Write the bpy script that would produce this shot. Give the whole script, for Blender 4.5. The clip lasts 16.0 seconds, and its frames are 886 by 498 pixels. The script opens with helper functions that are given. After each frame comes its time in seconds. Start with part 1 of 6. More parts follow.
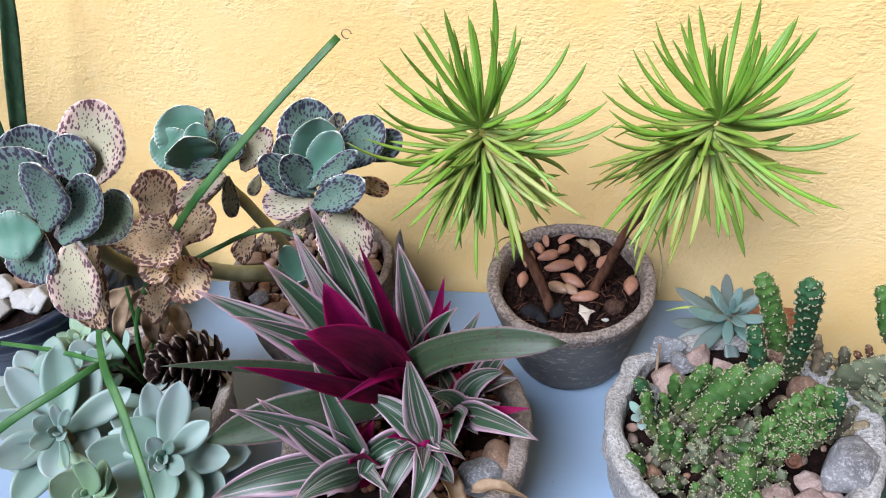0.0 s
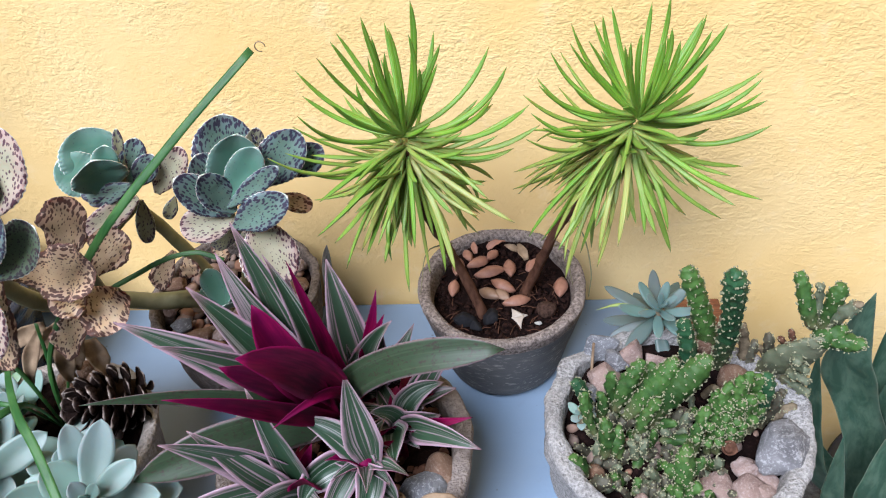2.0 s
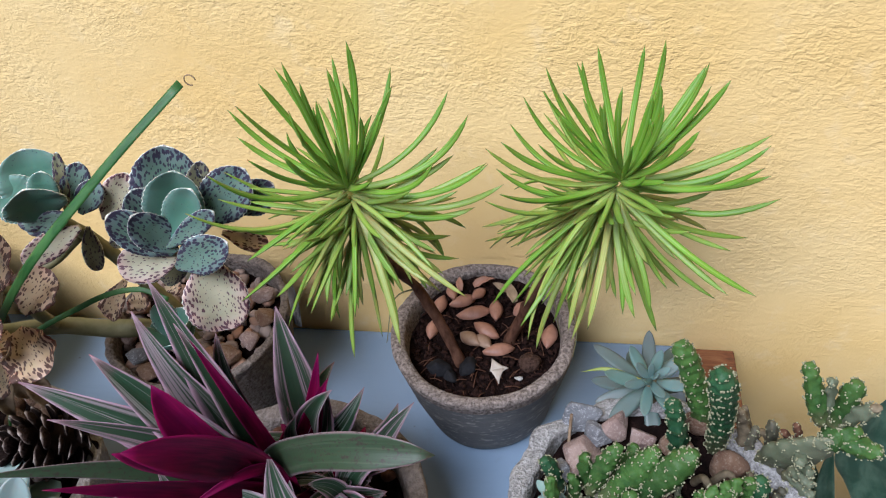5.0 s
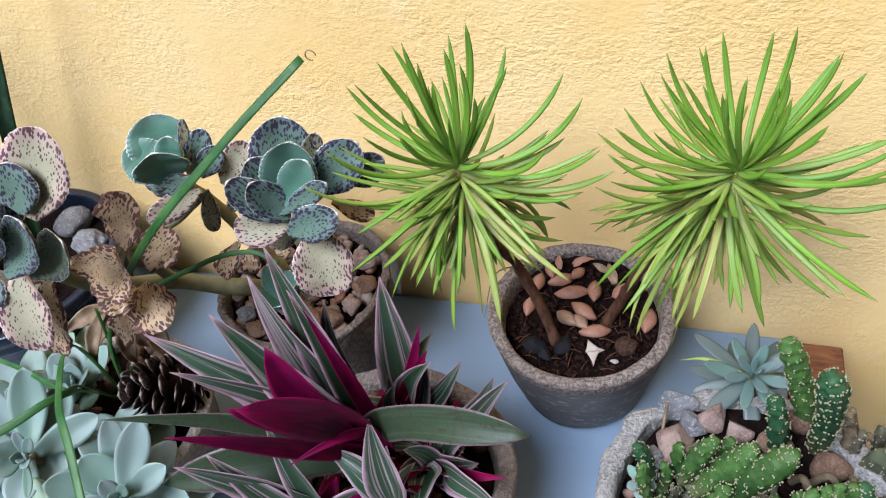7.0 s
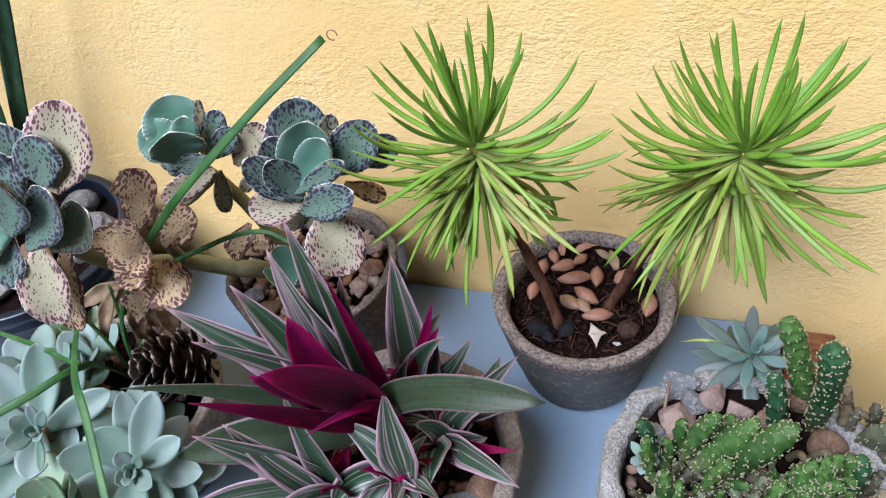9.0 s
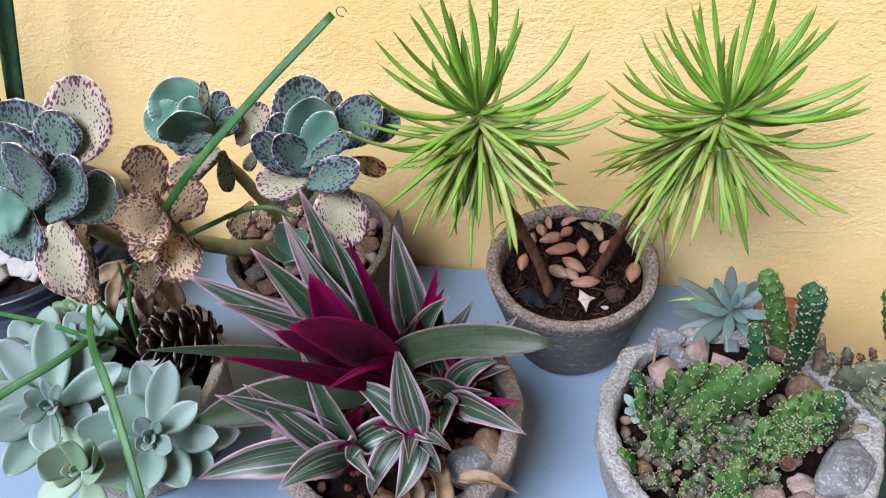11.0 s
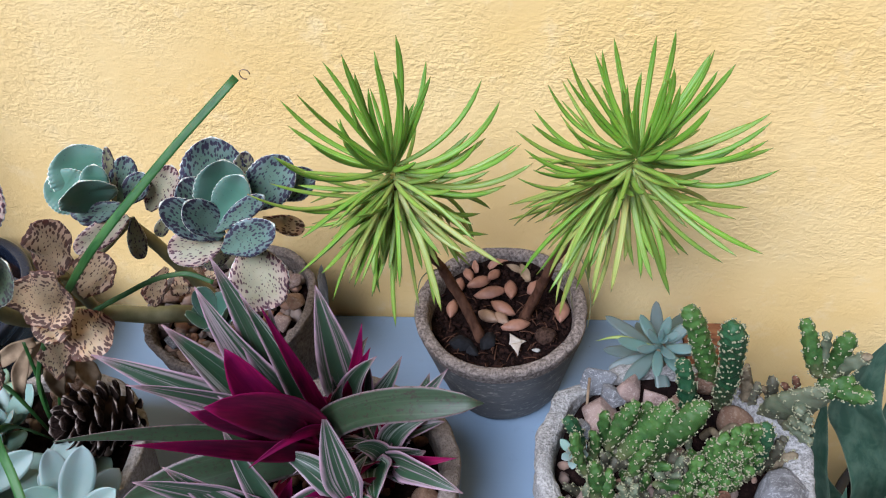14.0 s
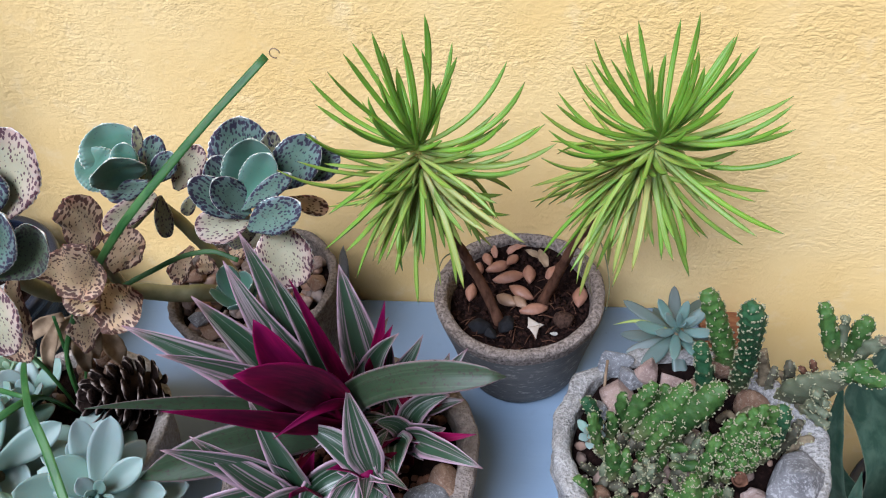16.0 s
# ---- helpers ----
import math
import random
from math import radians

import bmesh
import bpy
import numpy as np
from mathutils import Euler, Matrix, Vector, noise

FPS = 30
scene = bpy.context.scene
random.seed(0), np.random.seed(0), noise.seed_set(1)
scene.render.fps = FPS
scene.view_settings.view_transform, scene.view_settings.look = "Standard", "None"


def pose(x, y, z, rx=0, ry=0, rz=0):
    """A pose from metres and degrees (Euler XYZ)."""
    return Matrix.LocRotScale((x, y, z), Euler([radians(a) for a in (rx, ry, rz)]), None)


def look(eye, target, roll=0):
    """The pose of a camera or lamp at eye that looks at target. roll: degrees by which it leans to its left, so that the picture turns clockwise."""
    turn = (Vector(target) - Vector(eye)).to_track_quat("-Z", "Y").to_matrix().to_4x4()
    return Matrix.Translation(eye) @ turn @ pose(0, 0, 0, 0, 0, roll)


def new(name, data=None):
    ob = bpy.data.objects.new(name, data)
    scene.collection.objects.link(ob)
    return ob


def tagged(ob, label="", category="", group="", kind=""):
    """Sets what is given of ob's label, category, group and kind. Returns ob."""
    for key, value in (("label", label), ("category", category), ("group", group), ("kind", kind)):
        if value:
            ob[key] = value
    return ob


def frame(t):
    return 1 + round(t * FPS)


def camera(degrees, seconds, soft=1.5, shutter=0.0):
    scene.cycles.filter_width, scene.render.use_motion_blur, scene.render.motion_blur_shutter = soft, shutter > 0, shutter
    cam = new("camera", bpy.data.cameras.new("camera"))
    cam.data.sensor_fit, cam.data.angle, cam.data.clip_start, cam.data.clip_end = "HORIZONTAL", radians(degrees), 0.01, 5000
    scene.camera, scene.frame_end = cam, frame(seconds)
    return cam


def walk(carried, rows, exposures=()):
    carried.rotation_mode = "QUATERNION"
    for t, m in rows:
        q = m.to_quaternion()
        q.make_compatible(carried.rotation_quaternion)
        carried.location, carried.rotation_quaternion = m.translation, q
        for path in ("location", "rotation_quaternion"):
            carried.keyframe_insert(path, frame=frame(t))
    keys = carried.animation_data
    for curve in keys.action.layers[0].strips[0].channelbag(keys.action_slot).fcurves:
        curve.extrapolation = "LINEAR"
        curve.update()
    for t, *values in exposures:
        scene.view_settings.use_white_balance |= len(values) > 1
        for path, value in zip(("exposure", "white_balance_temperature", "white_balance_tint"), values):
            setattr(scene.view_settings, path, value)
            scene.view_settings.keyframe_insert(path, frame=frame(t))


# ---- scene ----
cam = camera(60.4, 16.0, soft=1.15)
PATH = [
    (0, (0.19, -0.58, 0.593), (-0.182, 0.865, -0.739), -7.8),
    (0.5, (0.19, -0.582, 0.591), (-0.179, 0.865, -0.739), -7.9),
    (1, (0.187, -0.574, 0.59), (-0.131, 0.879, -0.747), -7.3),
    (1.5, (0.187, -0.568, 0.588), (-0.074, 0.901, -0.744), -7.4),
    (2, (0.184, -0.574, 0.587), (0.011, 0.911, -0.74), -6.1),
    (2.5, (0.184, -0.577, 0.589), (0.023, 0.913, -0.736), -7.0),
    (3, (0.189, -0.564, 0.589), (0.038, 0.926, -0.737), -5.9),
    (3.5, (0.209, -0.539, 0.588), (-0.002, 0.938, -0.744), -6.8),
    (3.7, (0.216, -0.528, 0.59), (-0.019, 0.945, -0.742), -7.0),
    (5.8, (0.248, -0.467, 0.583), (-0.159, 0.885, -0.833), -9.5),
    (6, (0.247, -0.468, 0.584), (-0.194, 0.872, -0.834), -10.5),
    (6.5, (0.243, -0.474, 0.588), (-0.275, 0.833, -0.834), -12.1),
    (7, (0.236, -0.475, 0.596), (-0.314, 0.818, -0.827), -11.4),
    (7.5, (0.229, -0.48, 0.598), (-0.32, 0.814, -0.825), -10.4),
    (8, (0.229, -0.481, 0.595), (-0.305, 0.816, -0.83), -10.4),
    (8.5, (0.231, -0.484, 0.597), (-0.286, 0.817, -0.831), -10.3),
    (9, (0.223, -0.501, 0.596), (-0.289, 0.81, -0.824), -9.5),
    (9.2, (0.218, -0.506, 0.597), (-0.289, 0.808, -0.823), -9.5),
    (11.3, (0.201, -0.553, 0.599), (-0.18, 0.817, -0.808), -7.7),
    (11.5, (0.2, -0.552, 0.596), (-0.159, 0.829, -0.805), -7.8),
    (12, (0.202, -0.544, 0.601), (-0.116, 0.857, -0.791), -8.0),
    (12.5, (0.201, -0.536, 0.597), (-0.091, 0.871, -0.795), -7.2),
    (13, (0.204, -0.527, 0.602), (-0.08, 0.882, -0.788), -7.6),
    (13.5, (0.208, -0.527, 0.603), (-0.067, 0.889, -0.783), -7.3),
    (14, (0.212, -0.529, 0.605), (-0.044, 0.9, -0.77), -6.8),
    (14.5, (0.212, -0.529, 0.603), (-0.069, 0.902, -0.765), -7.6),
    (15, (0.211, -0.532, 0.603), (-0.068, 0.9, -0.765), -7.7),
    (15.5, (0.208, -0.537, 0.605), (-0.068, 0.888, -0.771), -7.1),
    (16, (0.205, -0.545, 0.602), (-0.079, 0.878, -0.774), -6.8),
]
walk(cam, [(t, look(eye, target, roll)) for t, eye, target, roll in PATH], [
    (0, 0.58, 5430, 13.5), (1.5, 0.59, 5430, 13.5), (2.5, 0.46, 5390, 13), (3.5, 0.31, 5380, 13), (6, 0.24, 5380, 13), (6.6, 0.41, 5380, 13), (8, 0.45, 5380, 13),
    (9, 0.43, 5380, 13), (11.5, 0.52, 5430, 13.5), (12.5, 0.56, 5330, 13.5), (13.5, 0.44, 5300, 13.2), (14.5, 0.27, 5270, 13), (15.5, 0.32, 5270, 13), (16, 0.32, 5290, 13)])
# ---------------- world and light ----------------
world = bpy.data.worlds.new("sky")
scene.world = world
world.use_nodes = True
_nt = world.node_tree
_sky = _nt.nodes.new("ShaderNodeTexSky")
_sky.sky_type = "NISHITA"
_sky.sun_disc = False
_sky.sun_elevation, _sky.sun_rotation = radians(54), radians(212)
_sky.dust_density, _sky.air_density = 4.0, 1.0
_nt.links.new(_sky.outputs[0], _nt.nodes["Background"].inputs[0])
_nt.nodes["Background"].inputs[1].default_value = 0.010
sun = new("sun", bpy.data.lights.new("sun", "SUN"))
sun.data.energy, sun.data.angle, sun.data.color = 5.3, radians(38), (1.0, 0.965, 0.92)
sun.matrix_world = look((-1.38, -2.2, 3.6), (0, 0, 0))


# ---------------- node materials ----------------
class Nodes:
    """A small writer of node trees."""

    def __init__(self, name):
        self.mat = bpy.data.materials.new(name)
        self.mat.use_nodes = True
        self.tree = self.mat.node_tree
        self.bsdf = self.tree.nodes["Principled BSDF"]

    def add(self, kind, **values):
        n = self.tree.nodes.new(kind)
        for key, value in values.items():
            setattr(n, key, value)
        return n

    def put(self, socket, value):
        if isinstance(value, bpy.types.NodeSocket):
            self.tree.links.new(value, socket)
        elif isinstance(value, (tuple, list)) and len(value) == 3 and socket.type == "RGBA":
            socket.default_value = (*value, 1)
        else:
            socket.default_value = value

    def coords(self, which="Object", scale=(1, 1, 1), shift=None):
        c = self.add("ShaderNodeTexCoord").outputs[which]
        m = self.add("ShaderNodeMapping")
        self.put(m.inputs[0], c)
        m.inputs[3].default_value = scale
        if shift is not None:
            self.put(m.inputs[1], shift)
        return m.outputs[0]

    def uv(self, layer, scale=(1, 1, 1), shift=None):
        c = self.add("ShaderNodeUVMap", uv_map=layer).outputs[0]
        m = self.add("ShaderNodeMapping")
        self.put(m.inputs[0], c)
        m.inputs[3].default_value = scale
        if shift is not None:
            self.put(m.inputs[1], shift)
        return m.outputs[0]

    def split(self, vec):
        s = self.add("ShaderNodeSeparateXYZ")
        self.put(s.inputs[0], vec)
        return s.outputs

    def random(self, scale=1.0):
        r = self.add("ShaderNodeObjectInfo").outputs["Random"]
        return self.math("MULTIPLY", r, scale)

    def math(self, op, a, b=0.0, clamp=False):
        m = self.add("ShaderNodeMath", operation=op, use_clamp=clamp)
        self.put(m.inputs[0], a)
        self.put(m.inputs[1], b)
        return m.outputs[0]

    def noise(self, vec, scale, detail=4.0, rough=0.55, dist=0.0):
        n = self.add("ShaderNodeTexNoise")
        self.put(n.inputs["Vector"], vec)
        n.inputs["Scale"].default_value = scale
        n.inputs["Detail"].default_value = detail
        n.inputs["Roughness"].default_value = rough
        n.inputs["Distortion"].default_value = dist
        return n.outputs[0]

    def cells(self, vec, scale, feature="F1", out="Distance", spread=1.0, dims="3D"):
        n = self.add("ShaderNodeTexVoronoi", feature=feature, voronoi_dimensions=dims)
        self.put(n.inputs["Vector"], vec)
        n.inputs["Scale"].default_value = scale
        n.inputs["Randomness"].default_value = spread
        return n.outputs[out]

    def ramp(self, fac, *stops):
        r = self.add("ShaderNodeValToRGB")
        el = r.color_ramp.elements
        while len(el) < len(stops):
            el.new(0.5)
        for e, (pos, col) in zip(el, stops):
            e.position = pos
            e.color = (*col, 1) if isinstance(col, tuple) else (col, col, col, 1)
        self.put(r.inputs[0], fac)
        return r.outputs[0]

    def mix(self, fac, a, b, how="MIX"):
        m = self.add("ShaderNodeMix", data_type="RGBA", blend_type=how)
        self.put(m.inputs["Factor"], fac)
        self.put(m.inputs[6], a)
        self.put(m.inputs[7], b)
        return m.outputs[2]

    def bump(self, height, strength, distance, under=None):
        b = self.add("ShaderNodeBump")
        b.inputs["Strength"].default_value = strength
        b.inputs["Distance"].default_value = distance
        self.put(b.inputs["Height"], height)
        if under is not None:
            self.put(b.inputs["Normal"], under)
        return b.outputs[0]

    def done(self, colour, rough=0.6, normal=None, **more):
        self.put(self.bsdf.inputs["Base Color"], colour)
        self.put(self.bsdf.inputs["Roughness"], rough)
        if normal is not None:
            self.put(self.bsdf.inputs["Normal"], normal)
        for key, value in more.items():
            self.put(self.bsdf.inputs[key.replace("_", " ")], value)
        return self.mat


def wall_paint():
    n = Nodes("yellow_stucco")
    o = n.coords()
    big = n.noise(o, 5, 3)
    col = n.mix(n.ramp(big, (0.35, 0.0), (0.7, 1.0)), (0.83, 0.570, 0.218), (0.88, 0.655, 0.308))
    pale = n.ramp(n.noise(o, 38, 6, 0.65), (0.55, 0.0), (0.72, 1.0))
    col = n.mix(n.math("MULTIPLY", pale, 0.35), col, (0.90, 0.725, 0.44))
    flat = n.coords("Object", (1.0, 1.0, 1.25))
    lumps = n.ramp(n.noise(flat, 210, 3, 0.55, 0.3), (0.36, 0.0), (0.64, 1.0))
    swell = n.ramp(n.noise(flat, 70, 3, 0.6, 0.8), (0.35, 0.0), (0.65, 1.0))
    patches = n.ramp(n.noise(o, 9, 3), (0.36, 0.12), (0.66, 1.0))
    relief = n.math("MULTIPLY", n.math("ADD", n.math("MULTIPLY", lumps, 0.6), n.math("MULTIPLY", swell, 0.8)), patches)
    ripple = n.ramp(n.noise(n.coords("Object", (0.75, 1.0, 1.5)), 330, 4, 0.6, 0.5), (0.40, 0.0), (0.60, 1.0))
    nrm = n.bump(n.math("MULTIPLY", ripple, patches), 0.38, 0.0007)
    nrm = n.bump(relief, 0.50, 0.0011, nrm)
    return n.done(col, 0.75, nrm)


def board_paint():
    n = Nodes("blue_grey_board_paint")
    o = n.coords()
    g = n.noise(n.coords("Object", (2, 22, 22)), 6, 5, 0.6)
    col = n.mix(n.ramp(n.noise(o, 7, 4), (0.3, 0.0), (0.7, 1.0)), (0.168, 0.237, 0.336), (0.200, 0.270, 0.37))
    dirt = n.ramp(n.noise(o, 30, 6, 0.7), (0.60, 0.0), (0.78, 1.0))
    col = n.mix(n.math("MULTIPLY", dirt, 0.3), col, (0.119, 0.126, 0.133))
    specks = n.ramp(n.cells(o, 42), (0.035, 1.0), (0.06, 0.0))
    col = n.mix(n.math("MULTIPLY", specks, 0.6), col, (0.084, 0.084, 0.084))
    return n.done(col, 0.42, n.bump(g, 0.12, 0.0015))


def raw_wood():
    n = Nodes("bare_reddish_wood")
    o = n.coords("Object", (3, 14, 14))
    r = n.noise(o, 9, 5, 0.6, 1.2)
    col = n.ramp(r, (0.3, (0.065, 0.0195, 0.0078)), (0.5, (0.169, 0.0585, 0.0195)), (0.7, (0.247, 0.1105, 0.04225)))
    return n.done(col, 0.65, n.bump(r, 0.3, 0.002))


def concrete(name, dark, light, grain=260.0, pits=0.5, rough=0.9, sandy=0.7):
    n = Nodes(name)
    o = n.coords()
    a = n.noise(o, 22, 5, 0.6)
    col = n.mix(n.ramp(a, (0.3, 0.0), (0.7, 1.0)), dark, light)
    sand = n.ramp(n.noise(o, grain, 3, 0.7), (0.35, 0.0), (0.65, 1.0))
    col = n.mix(sandy, col, n.mix(sand, tuple(c * 0.45 for c in dark), tuple(min(1, c * 1.45) for c in light)))
    hole = n.ramp(n.cells(o, 170), (0.12, 1.0), (0.22, 0.0))
    col = n.mix(n.math("MULTIPLY", hole, pits), col, tuple(c * 0.4 for c in dark))
    nrm = n.bump(sand, 0.9, 0.0014)
    nrm = n.bump(n.noise(o, 60, 5, 0.65), 0.7, 0.0022, nrm)
    return n.done(col, rough, nrm, Specular_IOR_Level=0.15)


def tub_wall():
    """Dark painted concrete with pale chipped dashes."""
    n = Nodes("dark_chipped_concrete")
    o = n.coords()
    col = n.mix(n.noise(o, 18, 4), (0.066, 0.066, 0.069), (0.125, 0.122, 0.12))
    d = n.coords("Object", (1, 1, 3.2))
    dash = n.ramp(n.noise(d, 120, 3, 0.6), (0.59, 0.0), (0.64, 1.0))
    col = n.mix(n.math("MULTIPLY", dash, 0.5), col, (0.45, 0.423, 0.378))
    lowz = n.ramp(n.noise(d, 30, 4, 0.6), (0.5, 0.0), (0.72, 1.0))
    col = n.mix(n.math("MULTIPLY", lowz, 0.35), col, (0.243, 0.225, 0.198))
    return n.done(col, 0.75, n.bump(n.noise(d, 110, 4, 0.6), 0.55, 0.0016))


def earth():
    n = Nodes("dark_potting_soil")
    o = n.coords()
    a = n.noise(o, 130, 6, 0.75)
    col = n.ramp(a, (0.36, (0.003, 0.0016, 0.0014)), (0.56, (0.012, 0.006, 0.005)), (0.68, (0.032, 0.016, 0.013)), (0.80, (0.16, 0.11, 0.09)))
    return n.done(col, 0.95, n.bump(a, 1.0, 0.004), Specular_IOR_Level=0.08)


def stone(name, a, b, speck=(0.8, 0.8, 0.8), amount=0.3, rough=0.7):
    n = Nodes(name)
    o = n.coords("Object", (1, 1, 1), n.random(7.0))
    col = n.mix(n.ramp(n.noise(o, 45, 5, 0.6, 0.5), (0.3, 0.0), (0.7, 1.0)), a, b)
    sp = n.ramp(n.noise(o, 480, 4, 0.75), (0.54, 0.0), (0.62, 1.0))
    col = n.mix(n.math("MULTIPLY", sp, amount), col, speck)
    vein = n.ramp(n.noise(n.coords("Object", (1, 1, 3.5), n.random(3.0)), 60, 6, 0.7, 1.5), (0.54, 0.0), (0.66, 1.0))
    col = n.mix(n.math("MULTIPLY", vein, amount), col, speck)
    rnd = n.add("ShaderNodeObjectInfo").outputs["Random"]
    col = n.mix(n.math("MULTIPLY", rnd, 0.35), col, n.mix(0.5, col, (0.32, 0.24, 0.19)))
    return n.done(col, rough, n.bump(n.noise(o, 150, 8, 0.78), 1.0, 0.0035), Specular_IOR_Level=0.2)


def gravel_mix():
    n = Nodes("mixed_gravel")
    r = n.add("ShaderNodeNewGeometry").outputs["Random Per Island"]
    col = n.ramp(r, (0.0, (0.15, 0.10, 0.08)), (0.25, (0.29, 0.205, 0.165)), (0.5, (0.33, 0.15, 0.075)), (0.75, (0.32, 0.25, 0.22)), (1.0, (0.102, 0.0595, 0.0425)))
    o = n.coords()
    col = n.mix(n.math("MULTIPLY", n.noise(o, 250, 4, 0.7), 0.5), col, (0.102, 0.085, 0.0765))
    return n.done(col, 0.8, n.bump(n.noise(o, 300, 4), 0.5, 0.001))


def leaf_gloss(n, col, rough, normal, thin=0.12, shine=0.5):
    return n.done(col, rough, normal, Subsurface_Weight=thin, Subsurface_Scale=0.004, Specular_IOR_Level=shine)


def pencil_leaf(name, root, mid, end):
    """Long fleshy leaf: colour runs from root to tip, a paler groove along the middle."""
    n = Nodes(name)
    u = n.split(n.uv("span"))
    rnd = n.random()
    col = n.ramp(u[0], (0.0, root), (0.4, mid), (0.965, end), (1.0, (0.14, 0.08, 0.035)))
    side = n.math("ABSOLUTE", n.math("SUBTRACT", u[1], 0.5))
    groove = n.ramp(side, (0.0, 1.0), (0.13, 0.0))
    col = n.mix(n.math("MULTIPLY", groove, 0.35), col, (0.38, 0.50, 0.17))
    col = n.mix(n.math("MULTIPLY", rnd, 0.4), col, (0.080, 0.195, 0.011))
    m = n.uv("metres", (60, 900, 1), rnd)
    grain = n.noise(m, 1.0, 3)
    col = n.mix(n.math("MULTIPLY", grain, 0.25), col, (0.09, 0.20, 0.025))
    return leaf_gloss(n, col, 0.46, n.bump(grain, 0.15, 0.0008), 0.15, 0.32)


def boat_leaf():
    """Upper side of the striped leaves: green with cream and pink stripes."""
    n = Nodes("striped_green_pink_leaf")
    u = n.split(n.uv("span"))
    rnd = n.random()
    wob = n.noise(n.uv("metres", (9, 60, 1), n.random(9.0)), 1.0, 2)
    v = n.math("ADD", u[1], n.math("MULTIPLY", n.math("SUBTRACT", wob, 0.5), 0.05))
    cols = n.add("ShaderNodeCombineXYZ")
    n.put(cols.inputs[0], n.math("MULTIPLY", v, 15.0))
    n.put(cols.inputs[1], n.math("MULTIPLY", u[0], 0.7))
    n.put(cols.inputs[2], n.random(40.0))
    s = n.noise(cols.outputs[0], 1.0, 2, 0.5)
    green = n.mix(n.noise(n.uv("metres", (60, 400, 1)), 1.0, 3), (0.008611, 0.0287, 0.01363), (0.0244, 0.05741, 0.02727))
    green = n.mix(n.math("MULTIPLY", rnd, 0.5), green, (0.03947, 0.061, 0.03588))
    stripe = n.ramp(s, (0.52, 0.0), (0.64, 1.0))
    col = n.mix(n.math("MULTIPLY", stripe, 0.8), green, n.mix(rnd, (0.244, 0.2655, 0.2296), (0.3014, 0.1938, 0.2368)))
    side = n.math("MULTIPLY", n.math("ABSOLUTE", n.math("SUBTRACT", v, 0.5)), 2.0)
    worn = n.math("ADD", side, n.math("MULTIPLY", n.math("SUBTRACT", n.noise(n.uv("metres", (35, 260, 1), n.random(21.0)), 1.0, 4, 0.65), 0.5), 0.5))
    margin = n.ramp(worn, (0.70, 0.0), (0.96, 0.85))
    col = n.mix(margin, col, n.mix(n.noise(n.uv("metres", (40, 200, 1)), 1.0, 2), (0.31, 0.135, 0.225), (0.42, 0.32, 0.35)))
    tip = n.ramp(u[0], (0.88, 0.0), (1.0, 0.8))
    col = n.mix(tip, col, (0.2296, 0.122, 0.1507))
    spots = n.ramp(n.noise(n.uv("metres", (300, 300, 1), rnd), 1.0, 4, 0.7), (0.64, 0.0), (0.74, 1.0))
    col = n.mix(n.math("MULTIPLY", spots, 0.35), col, (0.08611, 0.04306, 0.04306))
    return leaf_gloss(n, col, 0.42, n.bump(s, 0.25, 0.001), 0.04, 0.35)


def dull_boat_leaf():
    """Old broad leaf: olive with faint lines, brown freckles and a purplish edge."""
    n = Nodes("dull_olive_boat_leaf")
    u = n.split(n.uv("span"))
    lines = n.noise(n.uv("metres", (6, 420, 1), n.random(9.0)), 1.0, 3)
    cloud = n.noise(n.uv("metres", (45, 70, 1), n.random(5.0)), 1.0, 4)
    col = n.mix(cloud, (0.01298, 0.03095, 0.01198), (0.03494, 0.05242, 0.02496))
    col = n.mix(n.ramp(lines, (0.52, 0.0), (0.64, 0.3)), col, (0.075, 0.092, 0.055))
    side = n.math("MULTIPLY", n.math("ABSOLUTE", n.math("SUBTRACT", u[1], 0.5)), 2.0)
    col = n.mix(n.ramp(side, (0.86, 0.0), (0.97, 0.9)), col, (0.1647, 0.1098, 0.1198))
    spots = n.ramp(n.noise(n.uv("metres", (330, 420, 1), n.random(3.0)), 1.0, 5, 0.75), (0.54, 0.0), (0.62, 1.0))
    col = n.mix(n.math("MULTIPLY", spots, 0.8), col, (0.02746, 0.01498, 0.01298))
    return leaf_gloss(n, col, 0.5, n.bump(lines, 0.2, 0.0008), 0.03, 0.35)


def magenta_leaf():
    """Under side of the striped leaves."""
    n = Nodes("magenta_leaf_underside")
    u = n.split(n.uv("span"))
    m = n.uv("metres", (40, 500, 1), n.random())
    g = n.noise(m, 1.0, 4)
    col = n.mix(n.ramp(g, (0.35, 0.0), (0.65, 1.0)), (0.046, 0.0005, 0.010), (0.140, 0.0013, 0.028))
    big = n.noise(n.uv("metres", (30, 60, 1), n.random(9.0)), 1.0, 2)
    col = n.mix(n.ramp(big, (0.4, 0.0), (0.65, 0.7)), col, (0.024, 0.0006, 0.011))
    col = n.mix(n.ramp(u[0], (0.5, 0.0), (1.0, 0.5)), col, (0.17, 0.004, 0.065))
    side = n.math("MULTIPLY", n.math("ABSOLUTE", n.math("SUBTRACT", u[1], 0.5)), 2.0)
    col = n.mix(n.ramp(side, (0.78, 0.0), (1.0, 0.6)), col, (0.19, 0.006, 0.062))
    return leaf_gloss(n, col, 0.5, n.bump(g, 0.25, 0.0006), 0.02, 0.08)


